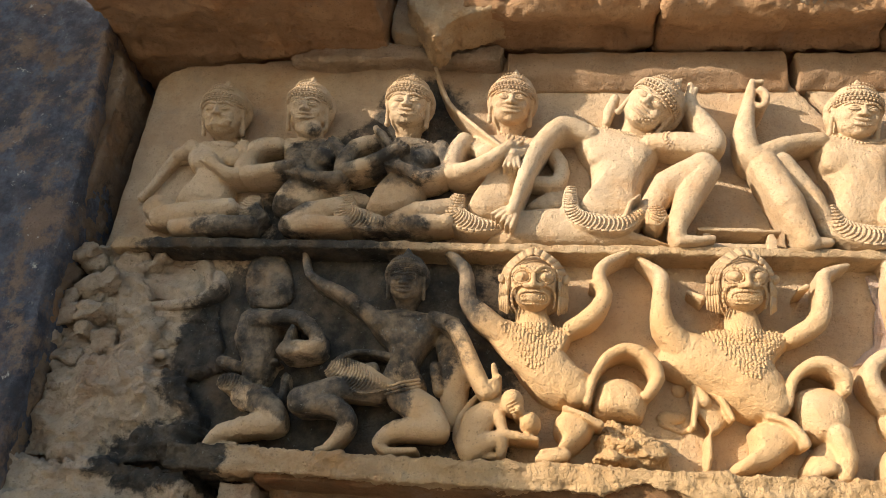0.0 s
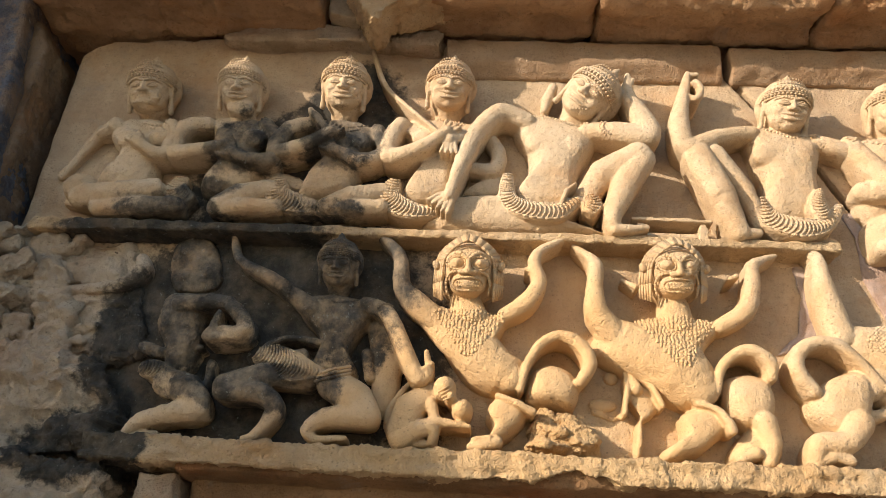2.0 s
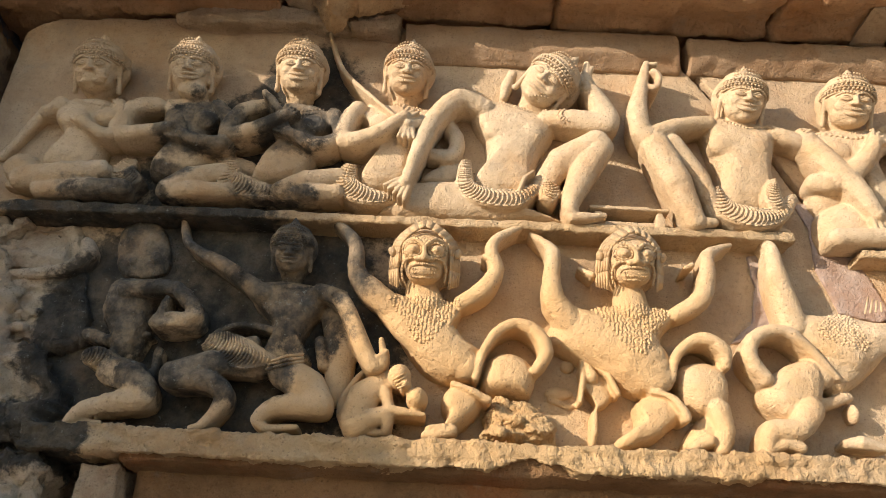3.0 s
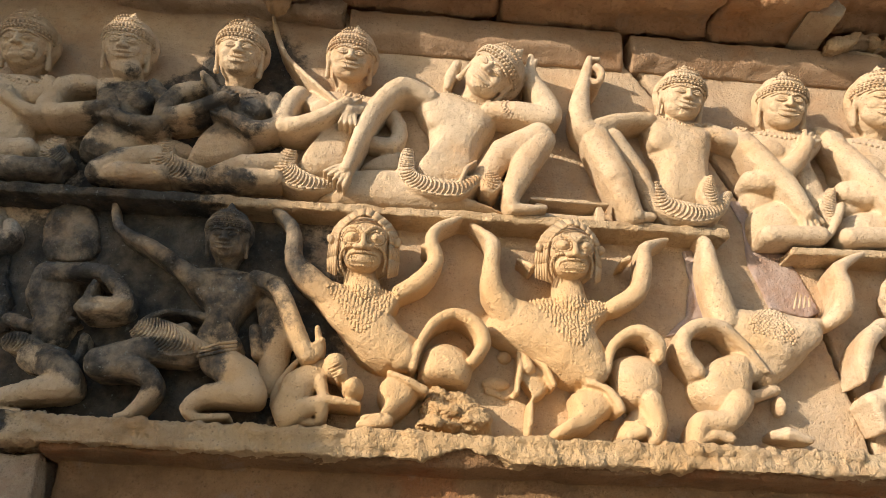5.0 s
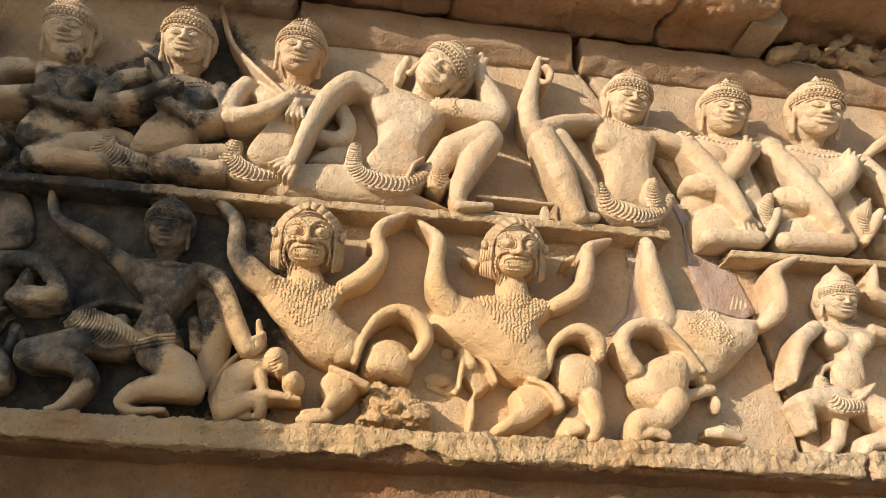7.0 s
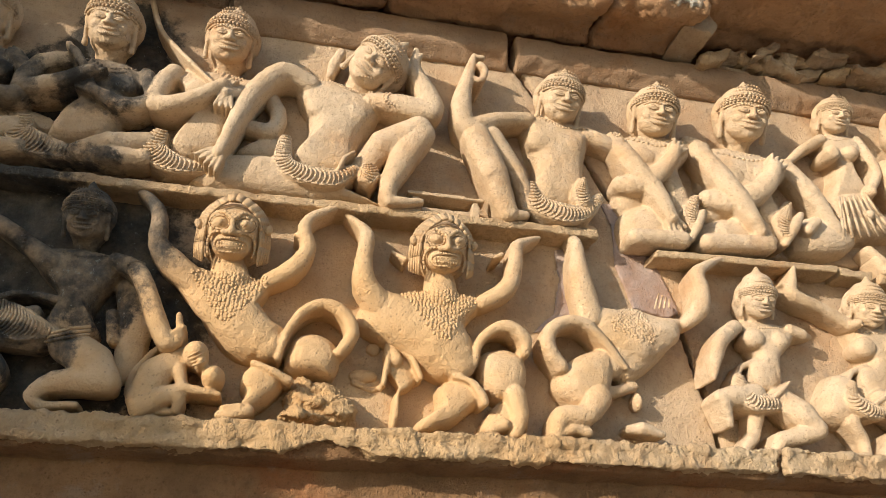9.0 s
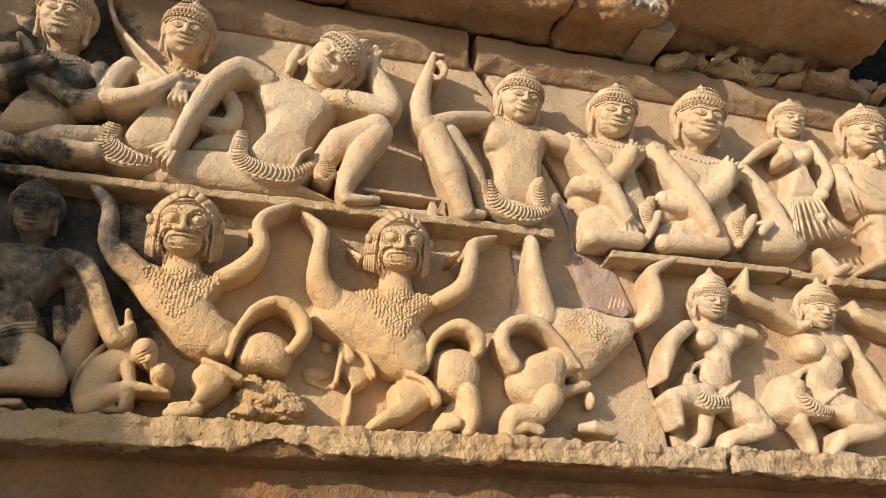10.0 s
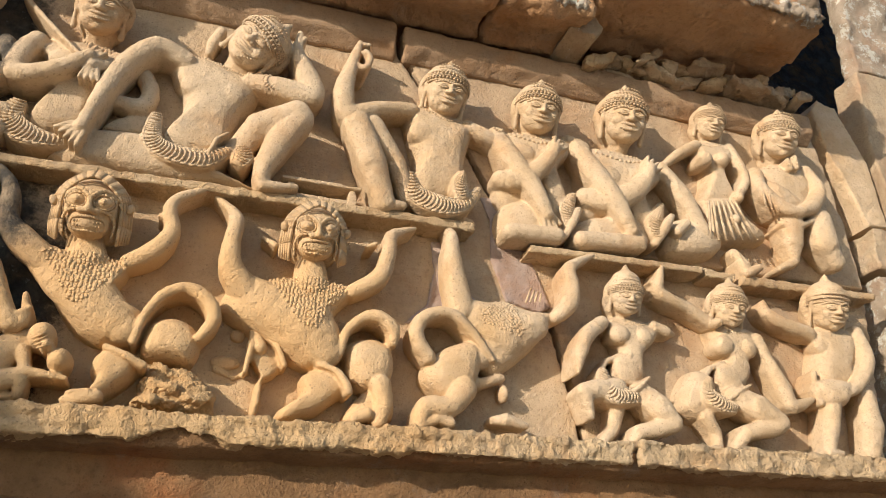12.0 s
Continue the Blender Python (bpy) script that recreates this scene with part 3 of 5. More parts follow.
        if worn:
            for k in range(7):
                egg(random.uniform(-0.6, 0.6), random.uniform(-0.9, -0.1), 0.68, 0.3, 0.14, 0.2)
        else:
            for up, drop, thick in ((-0.38, 0.03, 0.075), (-0.54, -0.05, 0.085)):
                crisp(at(g * 0.8 - 0.52, up + 0.05, 0.64, 0.030 * r), at(g * 0.8 - 0.24, up + drop, 0.79, thick * 0.85 * r), at(g * 0.9, up + drop * 0.6, 0.84, thick * r), at(g * 0.8 + 0.24, up + drop, 0.79, thick * 0.85 * r), at(g * 0.8 + 0.52, up + 0.05, 0.64, 0.030 * r))
        # two large rows of beads between plain bands arch over the brow, smaller ones climb the dome
        for k in range(rows):
            wide, base, arch = (1.17, 0.26, 0.34) if k == 0 else (1.15, 0.45, 0.36) if k == 1 else (1.16 - 0.15 * (k - 1), 0.47 + 0.21 * (k - 1), 0.32)
            size = 0.070 if k < 2 else 0.052
            n = int(wide * 2.7 / (2.05 * size))
            for i in range(n):
                a = radians(-92 + 184 * i / (n - 1))
                small.ball(*at(math.sin(a) * wide, base + arch * math.cos(a), -0.22 + math.cos(a) * wide * 0.90), *([size * r] * 3), 0.0, 1)
        for wide, base, thick in ((1.10, 0.15, 0.05), (1.18, 0.355, 0.035), (1.13, 0.56, 0.045)):
            run = [at(math.sin(radians(a)) * wide, base + 0.35 * math.cos(radians(a)), -0.22 + math.cos(radians(a)) * wide * 0.90, thick * r) for a in range(-92, 93, 8)]
            small.chain(run, 6, False, 1)
        self.body.ball(x, z, p * 0.45, r * 1.02, r * 1.10, p * 0.5, 0.0, 3, True)
        turned(big, x, z, p, turn, nod, yaw, self.body)
        turned(small, x, z, p, turn, nod, yaw, self.fine)

    def fingers(self, x, z, p, turn, size=0.05, n=4):
        for i in range(n):
            a = radians(turn + (i - (n - 1) / 2) * 11)
            o = (i - (n - 1) / 2) * size * 0.24
            x0, z0 = x - o * math.sin(radians(turn)), z + o * math.cos(radians(turn))
            self.limb((x0, z0, p, size * 0.15), (x0 + size * math.cos(a), z0 + size * math.sin(a), p - size * 0.1, size * 0.12))

    def lion_face(self, x, z, p, r, broken=False):
        """A grimacing mask with bulging eyes, bared teeth, combed mane and hanging locks."""
        big, small = Lump(), Lump()

        def at(a, b, d, *rest):
            return (a * r, b * r, d * r, *rest)

        def egg(a, b, d, ra, rb, rd, t=0.0):
            big.ball(a * r, b * r, d * r, ra * r, rb * r, rd * r, t)

        egg(0, 0.12, 0, 0.96, 0.95, 0.80)
        egg(0, -0.50, 0.22, 0.70, 0.52, 0.66)
        egg(0, 0.22, -0.35, 1.22, 1.02, 0.62)
        egg(0, -0.45, -0.60, 1.12, 0.75, 0.35)
        for k in (-1, 1):
            # bulging eyes in rings under heavy brows, small round ears
            egg(k * 0.42, 0.20, 0.66, 0.30, 0.24, 0.26)
            for wide, deep, thick in ((0.31, 0.82, 0.042), (0.40, 0.74, 0.036)):
                small.chain([at(k * 0.42 + wide * math.cos(radians(a)), 0.20 + wide * 0.82 * math.sin(radians(a)), deep - 0.16 * max(0.0, math.cos(radians(a)) * k), thick * r) for a in range(0, 361, 30)], 6, False, 1)
            small.ball(*at(k * 0.42, 0.20, 0.88), 0.11 * r, 0.11 * r, 0.09 * r, 0.0, 2)
            small.chain(smoothed((at(k * 0.06, 0.36, 0.90, 0.08 * r), at(k * 0.36, 0.60, 0.76, 0.085 * r), at(k * 0.70, 0.50, 0.56, 0.07 * r), at(k * 0.92, 0.22, 0.30, 0.05 * r))), 10, False, 2)
            egg(k * 1.22, 0.22, 0.10, 0.15, 0.20, 0.16, k * -20)
            egg(k * 0.20, -0.16, 0.88, 0.19, 0.13, 0.15)
            # snarling lip turned down at the corner, and the cheek fold beside it
            small.chain(smoothed((at(0, -0.36, 0.92, 0.05 * r), at(k * 0.28, -0.36, 0.84, 0.055 * r), at(k * 0.50, -0.44, 0.68, 0.055 * r), at(k * 0.52, -0.62, 0.58, 0.045 * r), at(k * 0.42, -0.78, 0.60, 0.04 * r), at(0, -0.82, 0.76, 0.045 * r))), 10, False, 2)
            small.chain(smoothed((at(k * 0.30, -0.10, 0.84, 0.05 * r), at(k * 0.66, -0.16, 0.62, 0.06 * r), at(k * 0.82, -0.48, 0.40, 0.05 * r), at(k * 0.76, -0.90, 0.36, 0.04 * r))), 8, False, 1)
            # the mane, combed from a pointed crest over the brow and hanging in straight locks
            for i in range(5):
                wide, top, deep = 0.96 + 0.075 * i, 0.86 + 0.075 * i, 0.34 - 0.13 * i
                run = [at(k * wide * math.sin(radians(a)), 0.10 + top * math.cos(radians(a)) + 0.16 * max(0.0, 1 - a / 35), deep + 0.34 * math.cos(radians(a)), 0.058 * r) for a in range(0, 91, 15)]
                run += [at(k * (wide + 0.03), -0.45, deep - 0.02, 0.062 * r), at(k * wide, -1.12 + 0.05 * i, deep - 0.06, 0.052 * r)]
                small.chain(run, 8, False, 1)
        big.chain((at(0, 0.46, 0.84, 0.11 * r), at(0, 0.10, 0.96, 0.10 * r), at(0, -0.12, 1.0, 0.15 * r)), 12, False, 2)
        for i in range(9):
            a = -0.42 + 0.84 * i / 8
            d = 0.86 - 0.42 * a * a
            if not (broken and i in (5, 6)):
                small.ball(*at(a, -0.52, d - 0.02), 0.043 * r, 0.062 * r, 0.030 * r, 0.0, 1)
            small.ball(*at(a * 0.94, -0.67, d - 0.04), 0.041 * r, 0.054 * r, 0.030 * r, 0.0, 1)
        if broken:
            egg(0.25, -0.20, 0.80, 0.30, 0.12, 0.16, 30), egg(0.40, -0.45, 0.66, 0.20, 0.10, 0.14, -20)
        turned(big, x, z, p, 0.0, 16.0, 0.0, self.body)
        turned(small, x, z, p, 0.0, 16.0, 0.0, self.fine)

    def done(self, name, label, category, group, material=None, voxel=0.0040, seed=0.0, amount=0.0018, ridge=0.0, size=0.030):
        me = melted(self.body.mesh(), voxel, 2, amount, size, seed, ridge, 0.5)
        cut = bmesh.new()
        cut.from_mesh(me)
        bmesh.ops.delete(cut, geom=[v for v in cut.verts if v.co.y > 0.03], context="VERTS")
        tree = BVHTree.FromBMesh(cut)
        for x, z, r, flat in self.laid:
            hit = tree.ray_cast(Vector((x, -1, z)), Vector((0, 1, 0)))[0]
            if hit is not None:
                self.bead(x, z, -hit.y, r, flat)
        if self.fine.n:
            spare = self.fine.mesh()
            wear(spare, 0.0012, 0.016, seed)
            cut.from_mesh(spare)
            bpy.data.meshes.remove(spare)
        cut.to_mesh(me), cut.free()
        me.polygons.foreach_set("use_smooth", [True] * len(me.polygons))
        ob = part(name, me, material or CARVED)
        return tagged(ob, label, category, group)


# ---- the carved figures ----
c = Carving()
c.head(-1.228, 3.268, 0.0936, 0.0795, 0, worn=True)
c.form(0.0117, 0.09945, (-1.342, 3.151), (-1.245, 3.178), (-1.131, 3.152), (-1.106, 3.075), (-1.145, 3.004), (-1.136, 2.921), (-1.166, 2.859), (-1.267, 2.842), (-1.346, 2.876), (-1.31, 2.944), (-1.294, 3.008), (-1.342, 3.073))
c.egg(-1.254, 3.051, 0.09126, 0.051, 0.041, 0.028, 0)
c.egg(-1.138, 3.062, 0.09126, 0.047, 0.038, 0.028, 0)
c.limb((-1.33, 3.124, 0.07, 0.0328), (-1.386, 3.106, 0.047, 0.0242))
c.limb((-1.395, 3.122, 0.035, 0.0243), (-1.426, 3.073, 0.029, 0.0198), (-1.467, 2.997, 0.023, 0.0153), (-1.508, 2.928, 0.018, 0.013))
c.limb((-1.115, 3.116, 0.082, 0.0302), (-1.075, 3.03, 0.094, 0.0275), (-1.113, 2.977, 0.111, 0.025), (-1.171, 2.994, 0.123, 0.0209), (-1.211, 3.025, 0.129, 0.0189))
c.fingers(-1.206, 3.02, 0.1287, 130, 0.042, 4)
c.egg(-1.396, 2.856, 0.0468, 0.063, 0.055, 0.06, 0)
c.limb((-1.374, 2.812, 0.07, 0.0457), (-1.224, 2.82, 0.094, 0.0452), (-1.112, 2.846, 0.094, 0.0328))
c.limb((-1.302, 2.763, 0.082, 0.0287), (-1.166, 2.765, 0.099, 0.0344), (-1.024, 2.78, 0.094, 0.0283))
c.limb((-1.438, 2.803, 0.035, 0.0126), (-1.322, 2.783, 0.047, 0.0125))
c.string(17, 0.0057, 0.8, (-1.303, 3.161), (-1.244, 3.131), (-1.184, 3.118), (-1.132, 3.134), (-1.108, 3.164))
c.string(15, 0.0048, 0.8, (-1.29, 3.144), (-1.233, 3.113), (-1.18, 3.1), (-1.13, 3.116))
c.fan((-1.04, 2.91, 0.047, 0.0168), (-1.046, 2.854, 0.059, 0.0373), (-0.995, 2.809, 0.07, 0.0286))
c.done('carved_figure', 'worn seated stone figure with a damaged face and beaded cap', 'carving', 'seated figures of the upper carved row', seed=1, amount=0.0035)

c = Carving()
c.head(-0.885, 3.279, 0.1053, 0.0761, 2, gaze=0.1)
c.egg(-0.869, 3.195, 0.1053, 0.051, 0.039, 0.03, 0)
c.form(0.0117, 0.09945, (-0.978, 3.179), (-0.884, 3.195), (-0.771, 3.174), (-0.747, 3.1), (-0.784, 3.026), (-0.764, 2.926), (-0.813, 2.859), (-0.922, 2.848), (-0.974, 2.876), (-0.924, 2.956), (-0.904, 3.037), (-0.959, 3.099))
c.egg(-0.905, 3.072, 0.08658, 0.042, 0.038, 0.024, 0)
c.egg(-0.805, 3.073, 0.08658, 0.046, 0.038, 0.024, 0)
c.limb((-0.989, 3.141, 0.07, 0.0302), (-1.069, 3.111, 0.082, 0.0322), (-1.092, 2.995, 0.099, 0.0315), (-0.992, 2.985, 0.123, 0.0269), (-0.89, 3.008, 0.135, 0.0186))
c.fingers(-0.89, 3.008, 0.13455, 25, 0.041, 4)
c.limb((-0.772, 3.142, 0.07, 0.0299), (-0.71, 3.061, 0.082, 0.0273), (-0.714, 2.975, 0.105, 0.0287), (-0.791, 2.957, 0.123, 0.0245), (-0.859, 2.978, 0.135, 0.0184))
c.fingers(-0.859, 2.978, 0.13455, 150, 0.045, 4)
c.limb((-0.71, 2.866, 0.07, 0.0367), (-0.806, 2.826, 0.094, 0.0403), (-0.874, 2.783, 0.094, 0.0341))
c.limb((-0.89, 2.776, 0.082, 0.0282), (-0.801, 2.773, 0.105, 0.0299), (-0.672, 2.782, 0.094, 0.0279))
c.form(0.0117, 0.0468, (-0.816, 2.942), (-0.734, 2.968), (-0.624, 2.944), (-0.596, 2.896), (-0.723, 2.892))
c.string(17, 0.0056, 0.8, (-0.956, 3.164), (-0.905, 3.127), (-0.854, 3.111), (-0.809, 3.127), (-0.775, 3.164))
c.string(13, 0.0047, 0.8, (-0.943, 3.143), (-0.897, 3.106), (-0.851, 3.091), (-0.81, 3.106))
c.done('carved_figure', 'seated bearded stone figure with folded arms, blackened below', 'carving', 'seated figures of the upper carved row', seed=2, amount=0.003)

c = Carving()
c.head(-0.495, 3.292, 0.11115, 0.0770, 4, gaze=0.1)
c.form(0.0117, 0.1053, (-0.608, 3.172), (-0.497, 3.194), (-0.387, 3.168), (-0.344, 3.111), (-0.394, 3.009), (-0.412, 2.928), (-0.463, 2.858), (-0.609, 2.842), (-0.602, 2.919), (-0.545, 3.008), (-0.568, 3.089))
c.egg(-0.521, 3.066, 0.09126, 0.042, 0.037, 0.025, 0)
c.egg(-0.421, 3.067, 0.09126, 0.045, 0.037, 0.025, 0)
c.limb((-0.603, 3.153, 0.07, 0.0319), (-0.683, 3.118, 0.082, 0.0317), (-0.714, 3.005, 0.105, 0.0289), (-0.614, 3.014, 0.129, 0.0266), (-0.511, 3.062, 0.152, 0.0203))
c.fingers(-0.511, 3.062, 0.1521, 60, 0.041, 4)
c.limb((-0.357, 3.128, 0.07, 0.0293), (-0.321, 3.021, 0.094, 0.0286), (-0.399, 2.966, 0.123, 0.0261), (-0.498, 3.002, 0.14, 0.0182))
c.fingers(-0.498, 3.002, 0.1404, 140, 0.040, 4)
c.limb((-0.599, 3.172, 0.129, 0.0126), (-0.567, 3.132, 0.14, 0.0145), (-0.534, 3.082, 0.152, 0.0123))
c.string(17, 0.0055, 0.8, (-0.554, 3.17), (-0.517, 3.139), (-0.468, 3.123), (-0.419, 3.139), (-0.379, 3.17))
c.string(14, 0.0046, 0.8, (-0.548, 3.149), (-0.51, 3.118), (-0.466, 3.103), (-0.421, 3.118))
c.fan((-0.686, 2.905, 0.07, 0.0184), (-0.677, 2.831, 0.082, 0.0423), (-0.596, 2.793, 0.094, 0.0338), (-0.509, 2.787, 0.082, 0.0139))
c.limb((-0.316, 2.867, 0.07, 0.036), (-0.418, 2.829, 0.099, 0.0396), (-0.498, 2.786, 0.099, 0.0335))
c.limb((-0.511, 2.778, 0.082, 0.0258), (-0.427, 2.776, 0.111, 0.0293), (-0.312, 2.793, 0.094, 0.0274))
c.done('carved_figure', 'seated stone figure in a pale lichened beaded cap, palms joined', 'carving', 'seated figures of the upper carved row', seed=3, amount=0.003)

c = Carving()
c.head(-0.105, 3.296, 0.117, 0.0756, 6, gaze=0.08)
c.form(0.0117, 0.1053, (-0.291, 3.173), (-0.181, 3.205), (-0.029, 3.189), (0.005, 3.123), (-0.046, 3.042), (-0.067, 2.945), (-0.09, 2.855), (-0.198, 2.83), (-0.252, 2.866), (-0.201, 2.958), (-0.152, 3.032), (-0.233, 3.091))
c.egg(-0.186, 3.091, 0.08775, 0.045, 0.037, 0.025, 0)
c.egg(-0.071, 3.091, 0.08775, 0.041, 0.037, 0.025, 0)
c.limb((-0.273, 3.151, 0.082, 0.0334), (-0.301, 3.087, 0.099, 0.0329), (-0.305, 2.994, 0.111, 0.0323), (-0.203, 3.004, 0.14, 0.0279), (-0.102, 3.075, 0.158, 0.02))
c.fingers(-0.102, 3.075, 0.15795, 60, 0.044, 4)
c.limb((-0.028, 3.127, 0.094, 0.0246), (-0.056, 3.062, 0.129, 0.0221), (-0.089, 3.045, 0.152, 0.0179))
c.fingers(-0.088, 3.035, 0.1521, 265, 0.044, 4)
c.limb((0.002, 3.172, 0.047, 0.0293), (0.08, 3.071, 0.047, 0.0287), (0.066, 2.982, 0.059, 0.0282), (-0.014, 2.989, 0.059, 0.0243))
c.limb((-0.421, 3.56, 0.023, 0.0068), (-0.391, 3.461, 0.035, 0.0101), (-0.342, 3.333, 0.07, 0.0097), (-0.259, 3.224, 0.105, 0.0084), (-0.126, 3.078, 0.14, 0.006))
c.string(16, 0.0067, 0.8, (-0.171, 3.212), (-0.132, 3.181), (-0.08, 3.16), (-0.012, 3.155))
c.string(14, 0.0050, 0.8, (-0.155, 3.217), (-0.12, 3.196), (-0.07, 3.181), (-0.021, 3.181))
c.fan((-0.279, 2.911, 0.07, 0.0181), (-0.288, 2.833, 0.082, 0.0396), (-0.217, 2.786, 0.094, 0.0292), (-0.128, 2.785, 0.082, 0.0117))
c.form(0.0117, 0.0585, (0.017, 2.949), (0.107, 2.967), (0.116, 2.887), (-0.042, 2.884))
c.done('carved_figure', 'seated stone figure holding a sword across one shoulder', 'carving', 'seated figures of the upper carved row', seed=4)

c = Carving()
c.head(0.395, 3.273, 0.12285, 0.0838, 46, gaze=0.05)
c.form(0.0117, 0.11115, (0.14, 3.203), (0.231, 3.239), (0.359, 3.198), (0.418, 3.168), (0.427, 3.103), (0.375, 3), (0.351, 2.902), (0.337, 2.837), (0.211, 2.826), (0.139, 2.871), (0.186, 2.965), (0.184, 3.062), (0.144, 3.136))
c.egg(0.23, 3.085, 0.09126, 0.056, 0.044, 0.022, 0)
c.egg(0.339, 3.076, 0.09126, 0.044, 0.044, 0.022, 0)
c.limb((0.176, 3.182, 0.082, 0.037), (0.081, 3.2, 0.105, 0.0391), (-0.003, 3.09, 0.117, 0.0364), (-0.043, 2.97, 0.129, 0.0296), (-0.068, 2.877, 0.135, 0.0214), (-0.085, 2.818, 0.14, 0.0192))
c.fingers(-0.089, 2.814, 0.1404, 230, 0.050, 5)
c.limb((0.395, 3.147, 0.082, 0.0304), (0.488, 3.13, 0.105, 0.0399), (0.604, 3.112, 0.117, 0.0454), (0.58, 3.196, 0.117, 0.0401), (0.544, 3.283, 0.117, 0.0244), (0.548, 3.387, 0.111, 0.0104))
c.limb((0.543, 3.324, 0.117, 0.0164), (0.565, 3.361, 0.117, 0.0082))
c.string(9, 0.0061, 0.8, (0.462, 3.171), (0.444, 3.132), (0.47, 3.107))
c.string(9, 0.0049, 0.8, (0.45, 3.176), (0.432, 3.136), (0.454, 3.107))
c.limb((0.367, 2.846, 0.07, 0.0386), (0.441, 2.945, 0.117, 0.0521), (0.557, 3.005, 0.14, 0.05))
c.limb((0.567, 2.991, 0.14, 0.048), (0.509, 2.889, 0.135, 0.0473), (0.464, 2.784, 0.117, 0.0318), (0.469, 2.732, 0.111, 0.0241))
c.limb((0.468, 2.724, 0.117, 0.0185), (0.514, 2.725, 0.117, 0.0166), (0.573, 2.738, 0.111, 0.0111))
c.fan((0.391, 2.868, 0.094, 0.0096), (0.397, 2.818, 0.117, 0.0302), (0.384, 2.787, 0.117, 0.0188))
c.form(0.0117, 0.1053, (-0.138, 2.822), (-0.071, 2.864), (0.067, 2.876), (0.119, 2.835), (0.249, 2.784), (0.419, 2.748), (0.418, 2.726), (-0.134, 2.727))
c.fan((0.115, 2.949, 0.07, 0.0139), (0.118, 2.841, 0.094, 0.0271), (0.181, 2.788, 0.117, 0.0285), (0.281, 2.785, 0.117, 0.0302), (0.355, 2.838, 0.105, 0.0114))
c.limb((0.291, 2.801, 0.129, 0.0075), (0.311, 2.859, 0.135, 0.0076), (0.343, 2.891, 0.129, 0.0057))
c.string(22, 0.0066, 0.8, (0.2, 3.217), (0.256, 3.202), (0.319, 3.176), (0.395, 3.166))
c.string(18, 0.0050, 0.8, (0.216, 3.233), (0.265, 3.222), (0.324, 3.202), (0.396, 3.192))
c.limb((0.278, 3.354, 0.07, 0.019), (0.255, 3.291, 0.076, 0.0209), (0.246, 3.243, 0.076, 0.0145))
c.done('carved_figure', 'large seated stone figure leaning its head, one knee raised', 'carving', 'seated figures of the upper carved row', seed=5)

c = Carving()
c.head(1.096, 3.236, 0.117, 0.0761, 8, gaze=0.08)
c.form(0.0117, 0.11115, (0.958, 3.198), (1.041, 3.212), (1.203, 3.171), (1.215, 3.101), (1.185, 2.975), (1.182, 2.867), (1.129, 2.802), (1.017, 2.797), (0.979, 2.858), (0.997, 2.958), (0.968, 3.077))
c.egg(1.018, 3.061, 0.09126, 0.056, 0.044, 0.022, 0)
c.egg(1.13, 3.057, 0.09126, 0.044, 0.044, 0.022, 0)
c.limb((0.973, 3.158, 0.082, 0.0286), (0.838, 3.116, 0.105, 0.0301), (0.737, 3.063, 0.117, 0.0375), (0.714, 3.155, 0.117, 0.0381), (0.737, 3.275, 0.117, 0.0246), (0.769, 3.407, 0.105, 0.0105))
c.limb((0.751, 3.293, 0.117, 0.0123), (0.784, 3.271, 0.129, 0.0123), (0.804, 3.32, 0.129, 0.0124), (0.785, 3.35, 0.129, 0.0103))
c.limb((0.769, 3.402, 0.105, 0.0084), (0.802, 3.4, 0.111, 0.0084))
c.limb((0.767, 3.027, 0.117, 0.0511), (0.82, 2.874, 0.129, 0.0515), (0.874, 2.737, 0.105, 0.0357))
c.limb((0.828, 3.042, 0.105, 0.0396), (0.918, 2.919, 0.082, 0.0333), (0.96, 2.783, 0.07, 0.0289))
c.limb((0.874, 2.729, 0.105, 0.0225), (0.936, 2.734, 0.105, 0.0151))
c.limb((1.195, 3.138, 0.07, 0.0288), (1.258, 3.106, 0.082, 0.0286), (1.318, 3.082, 0.082, 0.0306))
c.fan((0.971, 2.884, 0.07, 0.0137), (0.985, 2.794, 0.094, 0.0325), (1.07, 2.751, 0.117, 0.034), (1.156, 2.774, 0.105, 0.0229), (1.219, 2.85, 0.094, 0.0097))
c.fan((1.157, 2.902, 0.105, 0.0078), (1.14, 2.838, 0.117, 0.025), (1.154, 2.794, 0.117, 0.0191))
c.string(18, 0.0061, 0.8, (1.006, 3.176), (1.05, 3.155), (1.102, 3.13), (1.162, 3.141), (1.196, 3.139))
c.form(0.0117, 0.0585, (1.062, 2.758), (1.213, 2.761), (1.209, 2.734), (1.058, 2.731))
c.done('carved_figure', 'large seated stone figure with one arm and one knee raised', 'carving', 'seated figures of the upper carved row', seed=6)

c = Carving()
c.head(1.475, 3.236, 0.117, 0.0788, 5, gaze=0.08, yaw=8)
c.form(0.0117, 0.11115, (1.322, 3.14), (1.43, 3.174), (1.619, 3.182), (1.625, 3.103), (1.562, 3.027), (1.578, 2.924), (1.595, 2.814), (1.514, 2.786), (1.478, 2.906), (1.463, 2.978), (1.324, 3.002))
c.egg(1.406, 3.047, 0.09594, 0.055, 0.040, 0.026, 0)
c.egg(1.517, 3.053, 0.09594, 0.047, 0.041, 0.026, 0)
c.limb((1.308, 3.113, 0.082, 0.0384), (1.357, 2.997, 0.111, 0.0417), (1.422, 2.881, 0.129, 0.0369), (1.467, 2.775, 0.129, 0.0243))
c.fingers(1.467, 2.775, 0.1287, 300, 0.053, 4)
